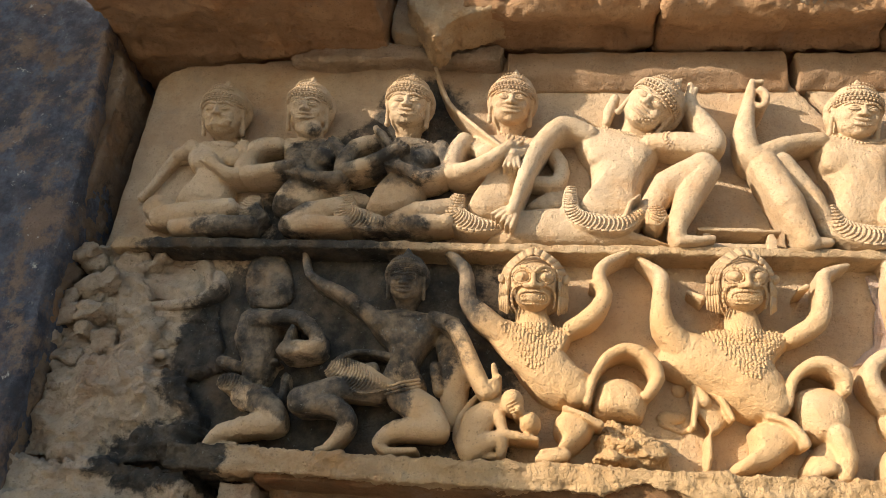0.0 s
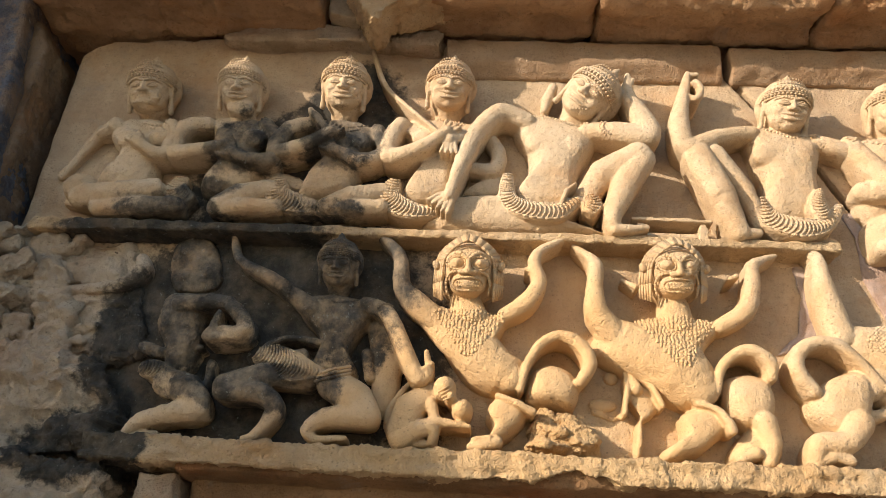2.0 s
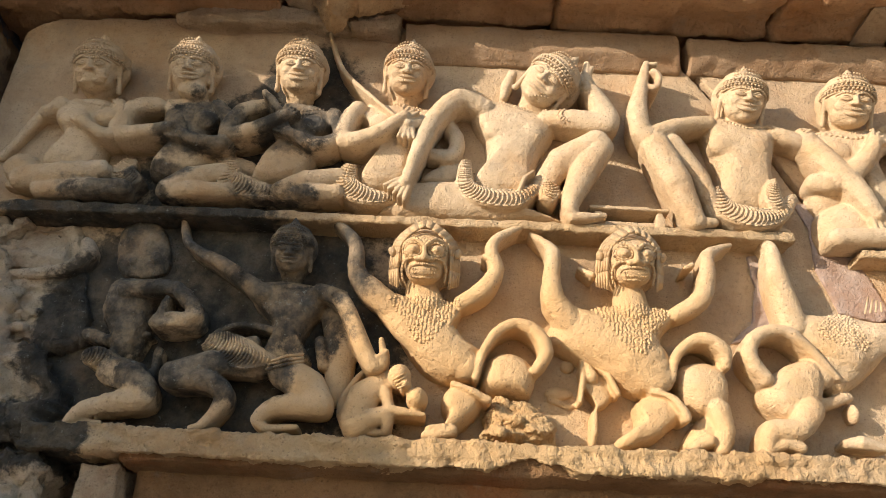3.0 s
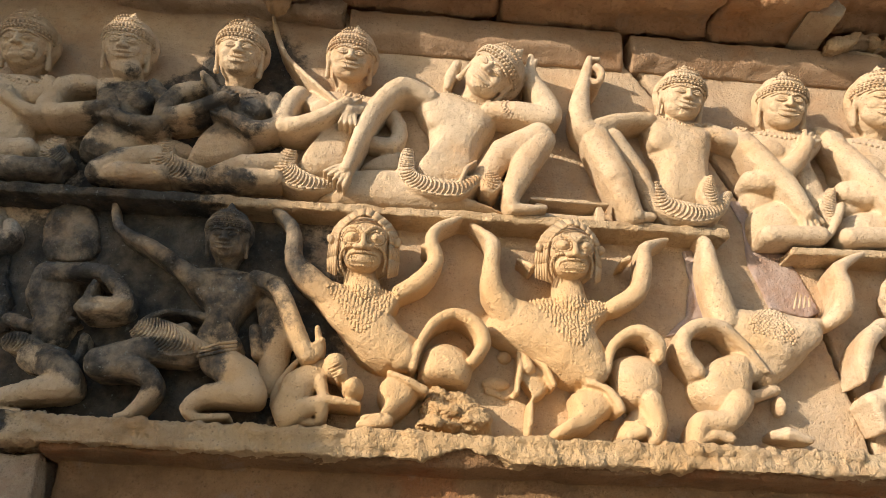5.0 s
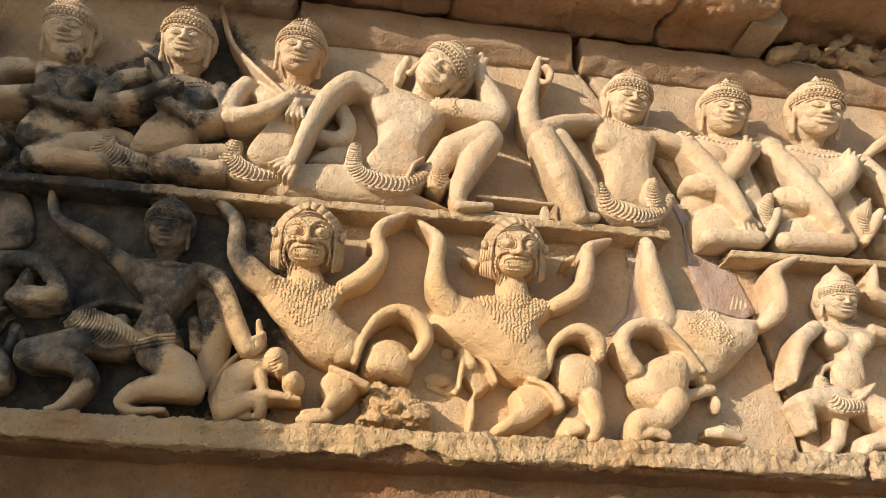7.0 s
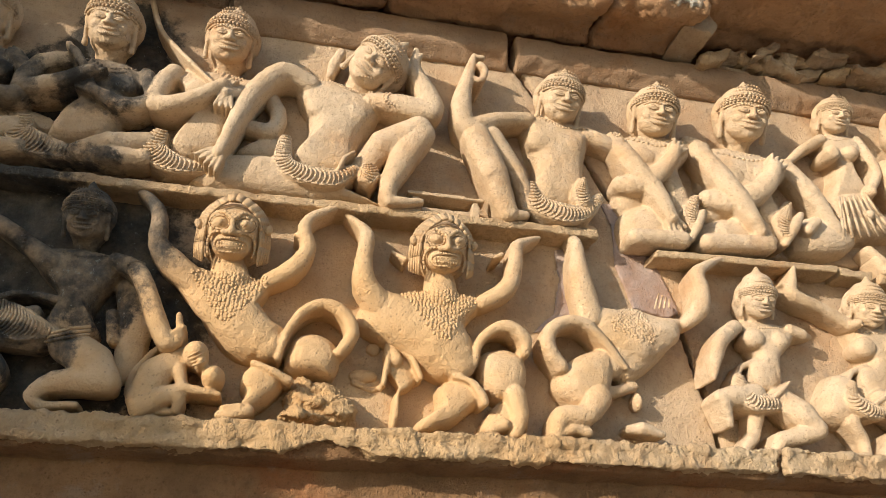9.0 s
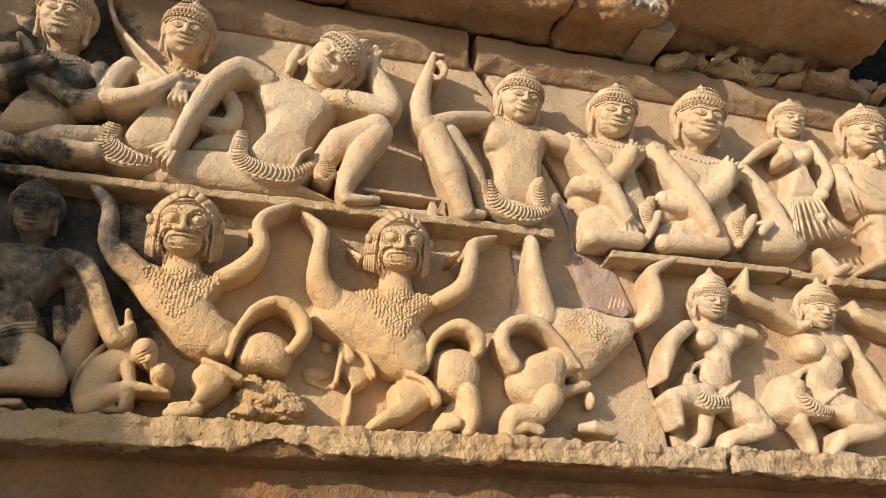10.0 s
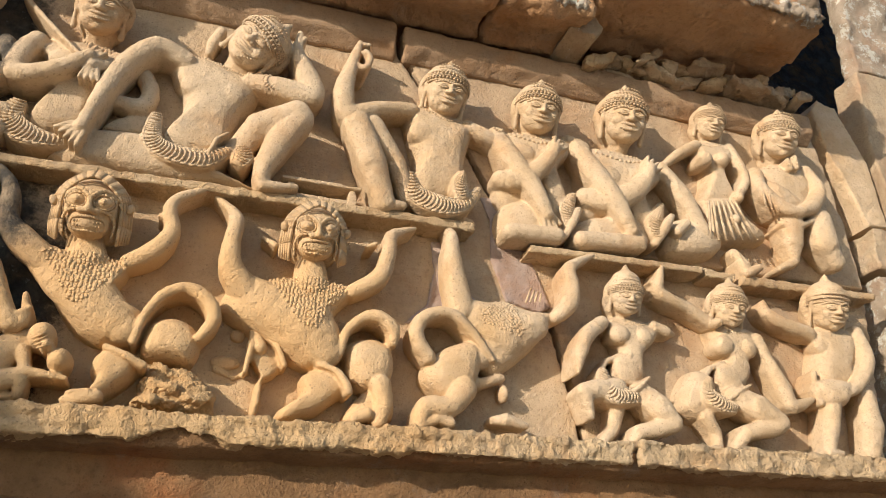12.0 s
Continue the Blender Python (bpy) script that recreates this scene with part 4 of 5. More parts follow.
c.limb((1.315, 2.923, 0.082, 0.0352), (1.379, 2.917, 0.111, 0.0413), (1.469, 2.984, 0.135, 0.0335), (1.521, 3.063, 0.146, 0.0212))
c.fingers(1.521, 3.063, 0.14625, 50, 0.047, 4)
c.limb((1.617, 3.159, 0.07, 0.0289), (1.679, 3.14, 0.07, 0.0312))
c.form(0.0117, 0.1053, (1.328, 2.828), (1.444, 2.862), (1.543, 2.787), (1.585, 2.746), (1.549, 2.708), (1.342, 2.695), (1.302, 2.744))
c.form(0.00585, 0.0702, (1.3, 2.893), (1.376, 2.911), (1.43, 2.867), (1.337, 2.822))
c.limb((1.333, 2.697, 0.105, 0.0318), (1.507, 2.702, 0.111, 0.0303))
c.limb((1.544, 2.711, 0.105, 0.0122), (1.571, 2.761, 0.117, 0.0185), (1.605, 2.823, 0.117, 0.0125))
c.fan((1.604, 2.901, 0.082, 0.0085), (1.56, 2.817, 0.105, 0.027), (1.563, 2.756, 0.105, 0.0123))
c.string(15, 0.0073, 0.8, (1.368, 3.131), (1.425, 3.111), (1.495, 3.105), (1.596, 3.147))
c.string(13, 0.0052, 0.8, (1.386, 3.155), (1.439, 3.135), (1.503, 3.133), (1.589, 3.172))
c.string(7, 0.0064, 0.8, (1.291, 3.13), (1.309, 3.113), (1.334, 3.144))
c.done('carved_figure', 'seated stone figure with one arm folded across its chest', 'carving', 'seated figures of the upper carved row', seed=7)

c = Carving()
c.head(1.86, 3.284, 0.117, 0.0869, 4, gaze=0.08, yaw=8)
c.form(0.0117, 0.11115, (1.678, 3.135), (1.794, 3.174), (2.024, 3.138), (2.026, 3.057), (1.946, 2.979), (1.95, 2.877), (1.975, 2.815), (1.869, 2.809), (1.837, 2.893), (1.8, 2.953), (1.664, 2.964))
c.egg(1.762, 3.013, 0.09594, 0.061, 0.046, 0.026, 0)
c.egg(1.897, 3.033, 0.09594, 0.053, 0.047, 0.026, 0)
c.limb((1.651, 3.116, 0.082, 0.0442), (1.7, 3.002, 0.111, 0.0476), (1.754, 2.891, 0.129, 0.0425), (1.813, 2.764, 0.129, 0.0252))
c.fingers(1.813, 2.764, 0.1287, 300, 0.059, 4)
c.limb((1.661, 2.907, 0.082, 0.0385), (1.759, 2.892, 0.111, 0.0492), (1.878, 2.965, 0.135, 0.0391), (1.925, 3.049, 0.146, 0.0242))
c.fingers(1.925, 3.049, 0.14625, 50, 0.053, 4)
c.limb((2.029, 3.106, 0.07, 0.0367), (2.106, 2.985, 0.082, 0.0407), (2.16, 2.859, 0.082, 0.0335), (2.199, 2.82, 0.082, 0.02))
c.form(0.0117, 0.1053, (1.624, 2.8), (1.749, 2.845), (1.901, 2.845), (1.933, 2.79), (1.904, 2.732), (1.614, 2.708))
c.form(0.00585, 0.0702, (1.643, 2.929), (1.711, 2.946), (1.812, 2.867), (1.649, 2.825))
c.limb((1.612, 2.708, 0.105, 0.0328), (1.845, 2.721, 0.111, 0.0336))
c.limb((1.924, 2.736, 0.105, 0.0149), (1.961, 2.794, 0.117, 0.0215), (2.008, 2.861, 0.117, 0.0131))
c.fan((1.991, 2.923, 0.082, 0.0089), (1.933, 2.82, 0.105, 0.0302), (1.938, 2.758, 0.105, 0.0149))
c.form(0.0117, 0.09945, (2.028, 2.862), (2.126, 2.898), (2.249, 2.841), (2.271, 2.793), (2.186, 2.741), (2.006, 2.734))
c.limb((2.036, 2.807, 0.105, 0.0217), (2.082, 2.849, 0.105, 0.0176))
c.string(15, 0.0080, 0.8, (1.731, 3.121), (1.789, 3.101), (1.869, 3.095), (2.001, 3.137))
c.string(13, 0.0056, 0.8, (1.75, 3.146), (1.808, 3.131), (1.88, 3.129), (1.984, 3.167))
c.done('carved_figure', 'seated stone figure with long ears and a beaded cap', 'carving', 'seated figures of the upper carved row', seed=8)

c = Carving()
c.head(2.306, 3.375, 0.0936, 0.0607, 6, gaze=0.05, yaw=6)
c.form(0.0117, 0.09945, (2.226, 3.296), (2.318, 3.326), (2.415, 3.317), (2.418, 3.253), (2.351, 3.16), (2.365, 3.045), (2.375, 2.987), (2.221, 2.961), (2.222, 3.02), (2.262, 3.137), (2.225, 3.203))
c.egg(2.229, 3.178, 0.1053, 0.035, 0.033, 0.035, 0)
c.egg(2.315, 3.189, 0.1053, 0.033, 0.033, 0.035, 0)
c.form(0.0117, 0.09945, (2.216, 3.019), (2.377, 3.047), (2.417, 2.951), (2.508, 2.865), (2.337, 2.823), (2.212, 2.815), (2.21, 2.907))
c.line((2.204, 2.969, 0.111, 0.005), (2.185, 2.87, 0.117, 0.0058), (2.193, 2.802, 0.094, 0.0057))
c.line((2.226, 2.973, 0.111, 0.005), (2.215, 2.875, 0.117, 0.0058), (2.231, 2.808, 0.094, 0.0058))
c.line((2.249, 2.977, 0.111, 0.005), (2.245, 2.879, 0.117, 0.0058), (2.269, 2.814, 0.094, 0.0058))
c.line((2.271, 2.981, 0.111, 0.005), (2.275, 2.884, 0.117, 0.0058), (2.308, 2.82, 0.094, 0.0058))
c.line((2.294, 2.985, 0.111, 0.005), (2.306, 2.889, 0.117, 0.0059), (2.347, 2.826, 0.094, 0.0059))
c.line((2.313, 2.988, 0.111, 0.005), (2.335, 2.894, 0.117, 0.0059), (2.386, 2.832, 0.094, 0.0059))
c.line((2.333, 2.992, 0.111, 0.005), (2.362, 2.898, 0.117, 0.0059), (2.42, 2.837, 0.094, 0.0059))
c.limb((2.228, 3.269, 0.07, 0.0239), (2.127, 3.203, 0.07, 0.0211), (2.065, 3.148, 0.059, 0.0162))
c.limb((2.397, 3.286, 0.07, 0.0243), (2.421, 3.202, 0.082, 0.024), (2.425, 3.111, 0.094, 0.0213), (2.354, 3.015, 0.105, 0.0185))
c.egg(2.359, 3.01, 0.1053, 0.021, 0.021, 0.03, 0)
c.egg(2.318, 2.903, 0.1053, 0.020, 0.023, 0.03, 0)
c.limb((2.308, 2.766, 0.07, 0.0224), (2.34, 2.715, 0.082, 0.0222), (2.364, 2.679, 0.082, 0.0133))
c.string(10, 0.0052, 0.8, (2.238, 3.275), (2.286, 3.262), (2.347, 3.286))
c.done('carved_figure', 'slender standing stone figure in a long pleated skirt', 'carving', 'seated figures of the upper carved row', seed=9)

c = Carving()
c.head(2.648, 3.358, 0.11115, 0.0795, 4, gaze=0.05, yaw=8)
c.form(0.0117, 0.1053, (2.534, 3.21), (2.663, 3.27), (2.801, 3.261), (2.828, 3.183), (2.75, 3.06), (2.784, 3.01), (2.625, 2.973), (2.569, 3.002), (2.549, 3.104))
c.limb((2.497, 3.16, 0.082, 0.0384), (2.481, 3.072, 0.111, 0.0353), (2.547, 2.986, 0.129, 0.0326), (2.623, 2.969, 0.135, 0.0257))
c.limb((2.778, 3.23, 0.082, 0.0323), (2.799, 3.121, 0.105, 0.0342), (2.719, 3.024, 0.123, 0.0309), (2.611, 2.967, 0.135, 0.021))
c.form(0.0234, 0.12285, (2.517, 3.14), (2.587, 3.142), (2.702, 3.06), (2.733, 3.004), (2.563, 2.982), (2.519, 3.057))
c.line((2.456, 3.041, 0.146, 0.0046), (2.46, 2.97, 0.14, 0.0046))
c.line((2.484, 3.027, 0.146, 0.0046), (2.489, 2.965, 0.14, 0.0046))
c.line((2.511, 3.013, 0.146, 0.0046), (2.518, 2.959, 0.14, 0.0046))
c.line((2.538, 2.999, 0.146, 0.0046), (2.548, 2.953, 0.14, 0.0046))
c.line((2.566, 2.985, 0.146, 0.0046), (2.578, 2.947, 0.14, 0.0046))
c.line((2.593, 2.971, 0.146, 0.0046), (2.607, 2.942, 0.14, 0.0046))
c.limb((2.697, 3.222, 0.117, 0.0171), (2.691, 3.26, 0.129, 0.0122))
c.limb((2.664, 3.21, 0.117, 0.0146), (2.65, 3.24, 0.129, 0.0097))
c.limb((2.61, 2.941, 0.094, 0.061), (2.596, 2.848, 0.094, 0.0463), (2.589, 2.765, 0.082, 0.0229))
c.limb((2.773, 2.978, 0.094, 0.0575), (2.758, 2.867, 0.105, 0.061), (2.806, 2.801, 0.082, 0.047))
c.limb((2.548, 2.916, 0.111, 0.0093), (2.61, 2.909, 0.123, 0.0116), (2.724, 2.966, 0.111, 0.0118), (2.805, 3.021, 0.105, 0.0096))
c.limb((2.575, 2.753, 0.094, 0.0182), (2.499, 2.717, 0.094, 0.0135))
c.limb((2.321, 2.722, 0.082, 0.02), (2.332, 2.674, 0.094, 0.0198), (2.399, 2.708, 0.094, 0.0156))
c.string(12, 0.0063, 0.8, (2.553, 3.223), (2.628, 3.214), (2.725, 3.238))
c.done('carved_figure', 'standing stone figure with a cloth slung round its hips', 'carving', 'seated figures of the upper carved row', seed=10)

c = Carving()
c.form(0.00936, 0.0351, (-1.024, 2.644), (-0.982, 2.687), (-0.96, 2.715), (-0.923, 2.688), (-0.875, 2.653), (-0.842, 2.512), (-0.989, 2.496))
c.egg(-0.978, 2.627, 0.0234, 0.024, 0.019, 0.02, 0)
c.egg(-0.901, 2.629, 0.0234, 0.022, 0.019, 0.02, 0)
c.egg(-0.958, 2.545, 0.0234, 0.021, 0.027, 0.02, 0)
c.egg(-0.883, 2.554, 0.0234, 0.021, 0.027, 0.02, 0)
c.egg(-0.933, 2.587, 0.0234, 0.022, 0.041, 0.02, 0)
c.form(0.0117, 0.0936, (-0.988, 2.459), (-0.893, 2.468), (-0.843, 2.434), (-0.841, 2.336), (-0.848, 2.253), (-0.875, 2.194), (-0.939, 2.187), (-0.956, 2.268), (-1.004, 2.35))
c.limb((-0.928, 2.41, 0.082, 0.0303), (-0.826, 2.413, 0.111, 0.0261), (-0.754, 2.404, 0.129, 0.0203))
c.limb((-0.74, 2.388, 0.129, 0.022), (-0.689, 2.336, 0.135, 0.0217), (-0.709, 2.301, 0.135, 0.0216), (-0.759, 2.31, 0.135, 0.0127))
c.limb((-0.801, 2.284, 0.129, 0.0163), (-0.787, 2.317, 0.135, 0.0145), (-0.777, 2.369, 0.135, 0.0073))
c.limb((-0.788, 2.282, 0.135, 0.0126), (-0.723, 2.292, 0.135, 0.0144))
c.fan((-1.008, 2.198, 0.059, 0.0147), (-0.959, 2.188, 0.082, 0.0273), (-0.902, 2.168, 0.082, 0.0162))
c.limb((-1.023, 2.272, 0.047, 0.0225), (-0.956, 2.25, 0.059, 0.0185), (-0.835, 2.275, 0.059, 0.0074))
c.limb((-0.913, 2.148, 0.082, 0.0432), (-0.835, 2.12, 0.111, 0.0459), (-0.793, 2.067, 0.117, 0.0382), (-0.865, 2.046, 0.117, 0.0295), (-0.952, 2.023, 0.105, 0.0244), (-0.992, 1.989, 0.094, 0.0174))
c.limb((-0.994, 1.982, 0.094, 0.0122), (-0.905, 1.989, 0.094, 0.0087))
c.limb((-0.795, 2.222, 0.059, 0.0128), (-0.799, 2.161, 0.059, 0.0109), (-0.801, 2.113, 0.047, 0.0072))
c.limb((-0.93, 2.162, 0.105, 0.009), (-0.869, 2.166, 0.123, 0.0089), (-0.818, 2.16, 0.105, 0.0071))
c.done('carved_figure', 'headless blackened dancing stone figure with joined palms', 'carving', 'dancers of the lower carved row', seed=11, amount=0.005)

c = Carving()
c.head(-0.43, 2.561, 0.09945, 0.0604, 0, gaze=0.0, rows=5)
c.form(0.0117, 0.09945, (-0.554, 2.463), (-0.463, 2.483), (-0.313, 2.463), (-0.298, 2.415), (-0.35, 2.334), (-0.371, 2.275), (-0.339, 2.213), (-0.431, 2.19), (-0.485, 2.214), (-0.46, 2.283), (-0.482, 2.345), (-0.538, 2.399))
c.limb((-0.504, 2.413, 0.082, 0.0334), (-0.565, 2.458, 0.094, 0.0261), (-0.648, 2.511, 0.099, 0.0227), (-0.738, 2.561, 0.082, 0.0173), (-0.786, 2.613, 0.059, 0.0137), (-0.813, 2.691, 0.047, 0.01))
c.string(7, 0.0064, 0.8, (-0.594, 2.496), (-0.571, 2.472), (-0.574, 2.439))
c.limb((-0.326, 2.435, 0.082, 0.0258), (-0.259, 2.399, 0.105, 0.0272), (-0.217, 2.33, 0.117, 0.0266), (-0.176, 2.24, 0.123, 0.0278), (-0.141, 2.184, 0.123, 0.0257), (-0.111, 2.2, 0.123, 0.0155), (-0.122, 2.27, 0.117, 0.007))
c.limb((-0.128, 2.204, 0.129, 0.012), (-0.102, 2.23, 0.129, 0.0069))
c.string(8, 0.0058, 0.8, (-0.282, 2.405), (-0.262, 2.422), (-0.235, 2.414))
c.fan((-0.647, 2.255, 0.07, 0.02), (-0.579, 2.222, 0.105, 0.0481), (-0.508, 2.199, 0.117, 0.0422), (-0.444, 2.195, 0.094, 0.0088))
c.limb((-0.651, 2.258, 0.07, 0.0091), (-0.619, 2.286, 0.082, 0.0091), (-0.559, 2.312, 0.082, 0.0091), (-0.461, 2.3, 0.082, 0.0109))
c.limb((-0.542, 2.24, 0.082, 0.0216), (-0.508, 2.26, 0.082, 0.018))
c.limb((-0.484, 2.179, 0.082, 0.0354), (-0.62, 2.18, 0.105, 0.0354), (-0.717, 2.133, 0.123, 0.0385))
c.limb((-0.722, 2.118, 0.123, 0.0314), (-0.623, 2.121, 0.117, 0.0313), (-0.567, 2.088, 0.105, 0.0294), (-0.584, 2.035, 0.094, 0.019), (-0.615, 2, 0.088, 0.0155))
c.limb((-0.613, 1.995, 0.094, 0.012), (-0.647, 1.986, 0.094, 0.0086))
c.limb((-0.401, 2.164, 0.094, 0.049), (-0.323, 2.114, 0.117, 0.0513), (-0.284, 2.066, 0.123, 0.0405))
c.limb((-0.297, 2.061, 0.123, 0.0354), (-0.405, 2.056, 0.111, 0.0289), (-0.461, 2.019, 0.099, 0.0187), (-0.439, 1.997, 0.094, 0.0136))
c.limb((-0.439, 1.994, 0.094, 0.0119), (-0.346, 2.001, 0.094, 0.0084))
c.line((-0.45, 2.161, 0.117, 0.0052), (-0.395, 2.17, 0.14, 0.0052), (-0.348, 2.191, 0.117, 0.0052))
c.line((-0.445, 2.174, 0.117, 0.0052), (-0.393, 2.183, 0.14, 0.0052), (-0.349, 2.202, 0.117, 0.0052))
c.line((-0.439, 2.187, 0.117, 0.0052), (-0.391, 2.196, 0.14, 0.0052), (-0.35, 2.213, 0.117, 0.0052))
c.limb((-0.283, 2.369, 0.023, 0.0408), (-0.245, 2.254, 0.023, 0.0471), (-0.25, 2.124, 0.023, 0.0424))
c.limb((-0.314, 2.281, 0.047, 0.0181), (-0.298, 2.206, 0.047, 0.0179))
c.string(14, 0.0045, 0.8, (-0.473, 2.451), (-0.419, 2.436), (-0.36, 2.45))
c.done('carved_figure', 'blackened dancing stone figure with outstretched arms and fan skirt', 'carving', 'dancers of the lower carved row', seed=12)

c = Carving()
c.limb((-0.184, 2.037, 0.07, 0.0476), (-0.16, 2.104, 0.082, 0.048), (-0.107, 2.153, 0.082, 0.0345))
c.egg(-0.062, 2.16, 0.09945, 0.036, 0.038, 0.05, 0)
c.egg(-0.042, 2.127, 0.117, 0.019, 0.017, 0.04, 0)
c.egg(-0.006, 2.096, 0.1053, 0.032, 0.032, 0.045, 0)
c.line((-0.077, 2.137, 0.146, 0.003), (-0.047, 2.154, 0.152, 0.003))
c.line((-0.072, 2.129, 0.146, 0.003), (-0.042, 2.144, 0.152, 0.003))
c.line((-0.066, 2.12, 0.146, 0.003), (-0.037, 2.134, 0.152, 0.003))
c.line((-0.061, 2.112, 0.146, 0.003), (-0.032, 2.124, 0.152, 0.003))
c.limb((-0.102, 2.119, 0.099, 0.0187), (-0.082, 2.058, 0.111, 0.0151), (0.015, 2.048, 0.111, 0.0083))
c.limb((-0.185, 2.007, 0.082, 0.0337), (-0.108, 2.045, 0.105, 0.0235), (-0.087, 2.029, 0.105, 0.0167), (-0.093, 1.999, 0.094, 0.0117))
c.limb((-0.151, 1.999, 0.082, 0.0117), (-0.094, 1.998, 0.082, 0.01))
c.limb((-0.232, 2.051, 0.047, 0.0104), (-0.225, 2.11, 0.053, 0.0104), (-0.183, 2.176, 0.053, 0.0088), (-0.154, 2.209, 0.047, 0.0071))
c.done('carved_monkey', 'crouching stone monkey holding a round ball', 'carving', 'dancers of the lower carved row', seed=13)

c = Carving()
c.lion_face(-0.006, 2.549, 0.11115, 0.0845)
c.form(0.01755, 0.11115, (-0.111, 2.386), (-0.02, 2.437), (0.101, 2.425), (0.115, 2.387), (0.087, 2.332), (0.108, 2.292), (0.188, 2.262), (0.183, 2.197), (0.146, 2.17), (0.074, 2.17), (0.012, 2.196), (-0.038, 2.252), (-0.08, 2.318))
c.limb((-0.012, 2.461, 0.064, 0.0514), (0.004, 2.4, 0.07, 0.0615))
c.limb((-0.119, 2.407, 0.07, 0.0401), (-0.045, 2.354, 0.074, 0.0683), (0.042, 2.285, 0.076, 0.074), (0.132, 2.215, 0.076, 0.0485))
c.limb((-0.096, 2.388, 0.082, 0.0398), (-0.17, 2.44, 0.099, 0.0401), (-0.217, 2.496, 0.105, 0.0295), (-0.226, 2.579, 0.105, 0.0243), (-0.25, 2.635, 0.094, 0.019), (-0.319, 2.703, 0.07, 0.0097))
c.limb((0.114, 2.415, 0.082, 0.0252), (0.185, 2.46, 0.099, 0.0305), (0.221, 2.526, 0.105, 0.0254), (0.204, 2.599, 0.105, 0.0202), (0.231, 2.648, 0.099, 0.0167), (0.302, 2.691, 0.094, 0.0075))
c.limb((0.197, 2.57, 0.105, 0.011), (0.179, 2.576, 0.099, 0.0055))
c.form(0.0117, 0.11115, (0.187, 2.198), (0.208, 2.249), (0.27, 2.266), (0.33, 2.233), (0.345, 2.184), (0.326, 2.134), (0.283, 2.135), (0.22, 2.139), (0.186, 2.155))
c.limb((0.164, 2.172, 0.094, 0.0102), (0.181, 2.24, 0.105, 0.012), (0.219, 2.308, 0.111, 0.0156), (0.284, 2.342, 0.117, 0.0173), (0.347, 2.311, 0.117, 0.0206), (0.371, 2.251, 0.117, 0.022), (0.34, 2.201, 0.105, 0.0152))
c.form(0.0117, 0.1053, (0.071, 2.133), (0.112, 2.163), (0.166, 2.141), (0.186, 2.097), (0.149, 2.047), (0.099, 2.008), (0.059, 1.999), (0.082, 2.051), (0.065, 2.091))
c.limb((0.097, 2.008, 0.099, 0.0181), (0.052, 1.994, 0.105, 0.0164), (0.022, 1.992, 0.105, 0.0115))
c.limb((0.097, 2.151, 0.094, 0.0085), (0.157, 2.126, 0.105, 0.0101), (0.2, 2.105, 0.094, 0.0117))
c.limb((0.032, 2.009, 0.105, 0.0115), (0.073, 2.015, 0.105, 0.0132))
c.scales(0.005, 2.361, 0.09, 0.132, 0.100, 0.07, -1, 0.55, turn=0)
c.done('carved_lion', 'rearing stone lion with raised arms, one hind leg broken away', 'carving', 'lions of the lower carved row', seed=14)

c = Carving()
c.form(0.0117, 0.0819, (0.203, 2.105), (0.227, 2.134), (0.287, 2.116), (0.343, 2.105), (0.374, 2.059), (0.396, 2), (0.234, 1.991), (0.202, 2.026))
c.egg(0.264, 2.053, 0.0585, 0.050, 0.030, 0.04, 0)
c.egg(0.345, 2.031, 0.0585, 0.050, 0.030, 0.04, 0)
c.egg(0.245, 2.008, 0.0702, 0.066, 0.017, 0.05, 0)
c.done('broken_stump', 'crumbled stump of a broken stone lion leg', 'carving', 'lions of the lower carved row', seed=31, material=LEDGE, amount=0.013, ridge=0.8, size=0.04)

c = Carving()
c.lion_face(0.647, 2.568, 0.11115, 0.0812, broken=True)
c.form(0.01755, 0.11115, (0.499, 2.417), (0.59, 2.443), (0.754, 2.439), (0.792, 2.41), (0.737, 2.337), (0.736, 2.27), (0.779, 2.232), (0.743, 2.173), (0.665, 2.147), (0.584, 2.181), (0.516, 2.231), (0.423, 2.28), (0.385, 2.318), (0.406, 2.38))
c.limb((0.646, 2.471, 0.064, 0.0505), (0.65, 2.4, 0.07, 0.0603))
c.limb((0.437, 2.383, 0.07, 0.0439), (0.531, 2.331, 0.074, 0.0731), (0.643, 2.274, 0.076, 0.0898), (0.7, 2.205, 0.076, 0.058))
c.limb((0.449, 2.375, 0.082, 0.0436), (0.401, 2.433, 0.099, 0.0368), (0.396, 2.512, 0.105, 0.0266), (0.403, 2.59, 0.105, 0.0234), (0.379, 2.635, 0.094, 0.0146), (0.338, 2.679, 0.07, 0.0093))
c.limb((0.784, 2.409, 0.082, 0.0249), (0.863, 2.458, 0.099, 0.0304), (0.891, 2.545, 0.105, 0.0254), (0.897, 2.607, 0.105, 0.022), (0.936, 2.638, 0.099, 0.013), (0.982, 2.658, 0.094, 0.0075))
c.limb((0.845, 2.574, 0.105, 0.0091), (0.82, 2.563, 0.099, 0.0055))
c.limb((0.531, 2.534, 0.082, 0.0108), (0.492, 2.567, 0.059, 0.0055))
c.form(0.0117, 0.11115, (0.769, 2.229), (0.832, 2.262), (0.902, 2.248), (0.925, 2.187), (0.912, 2.13), (0.87, 2.1), (0.818, 2.094), (0.78, 2.14))
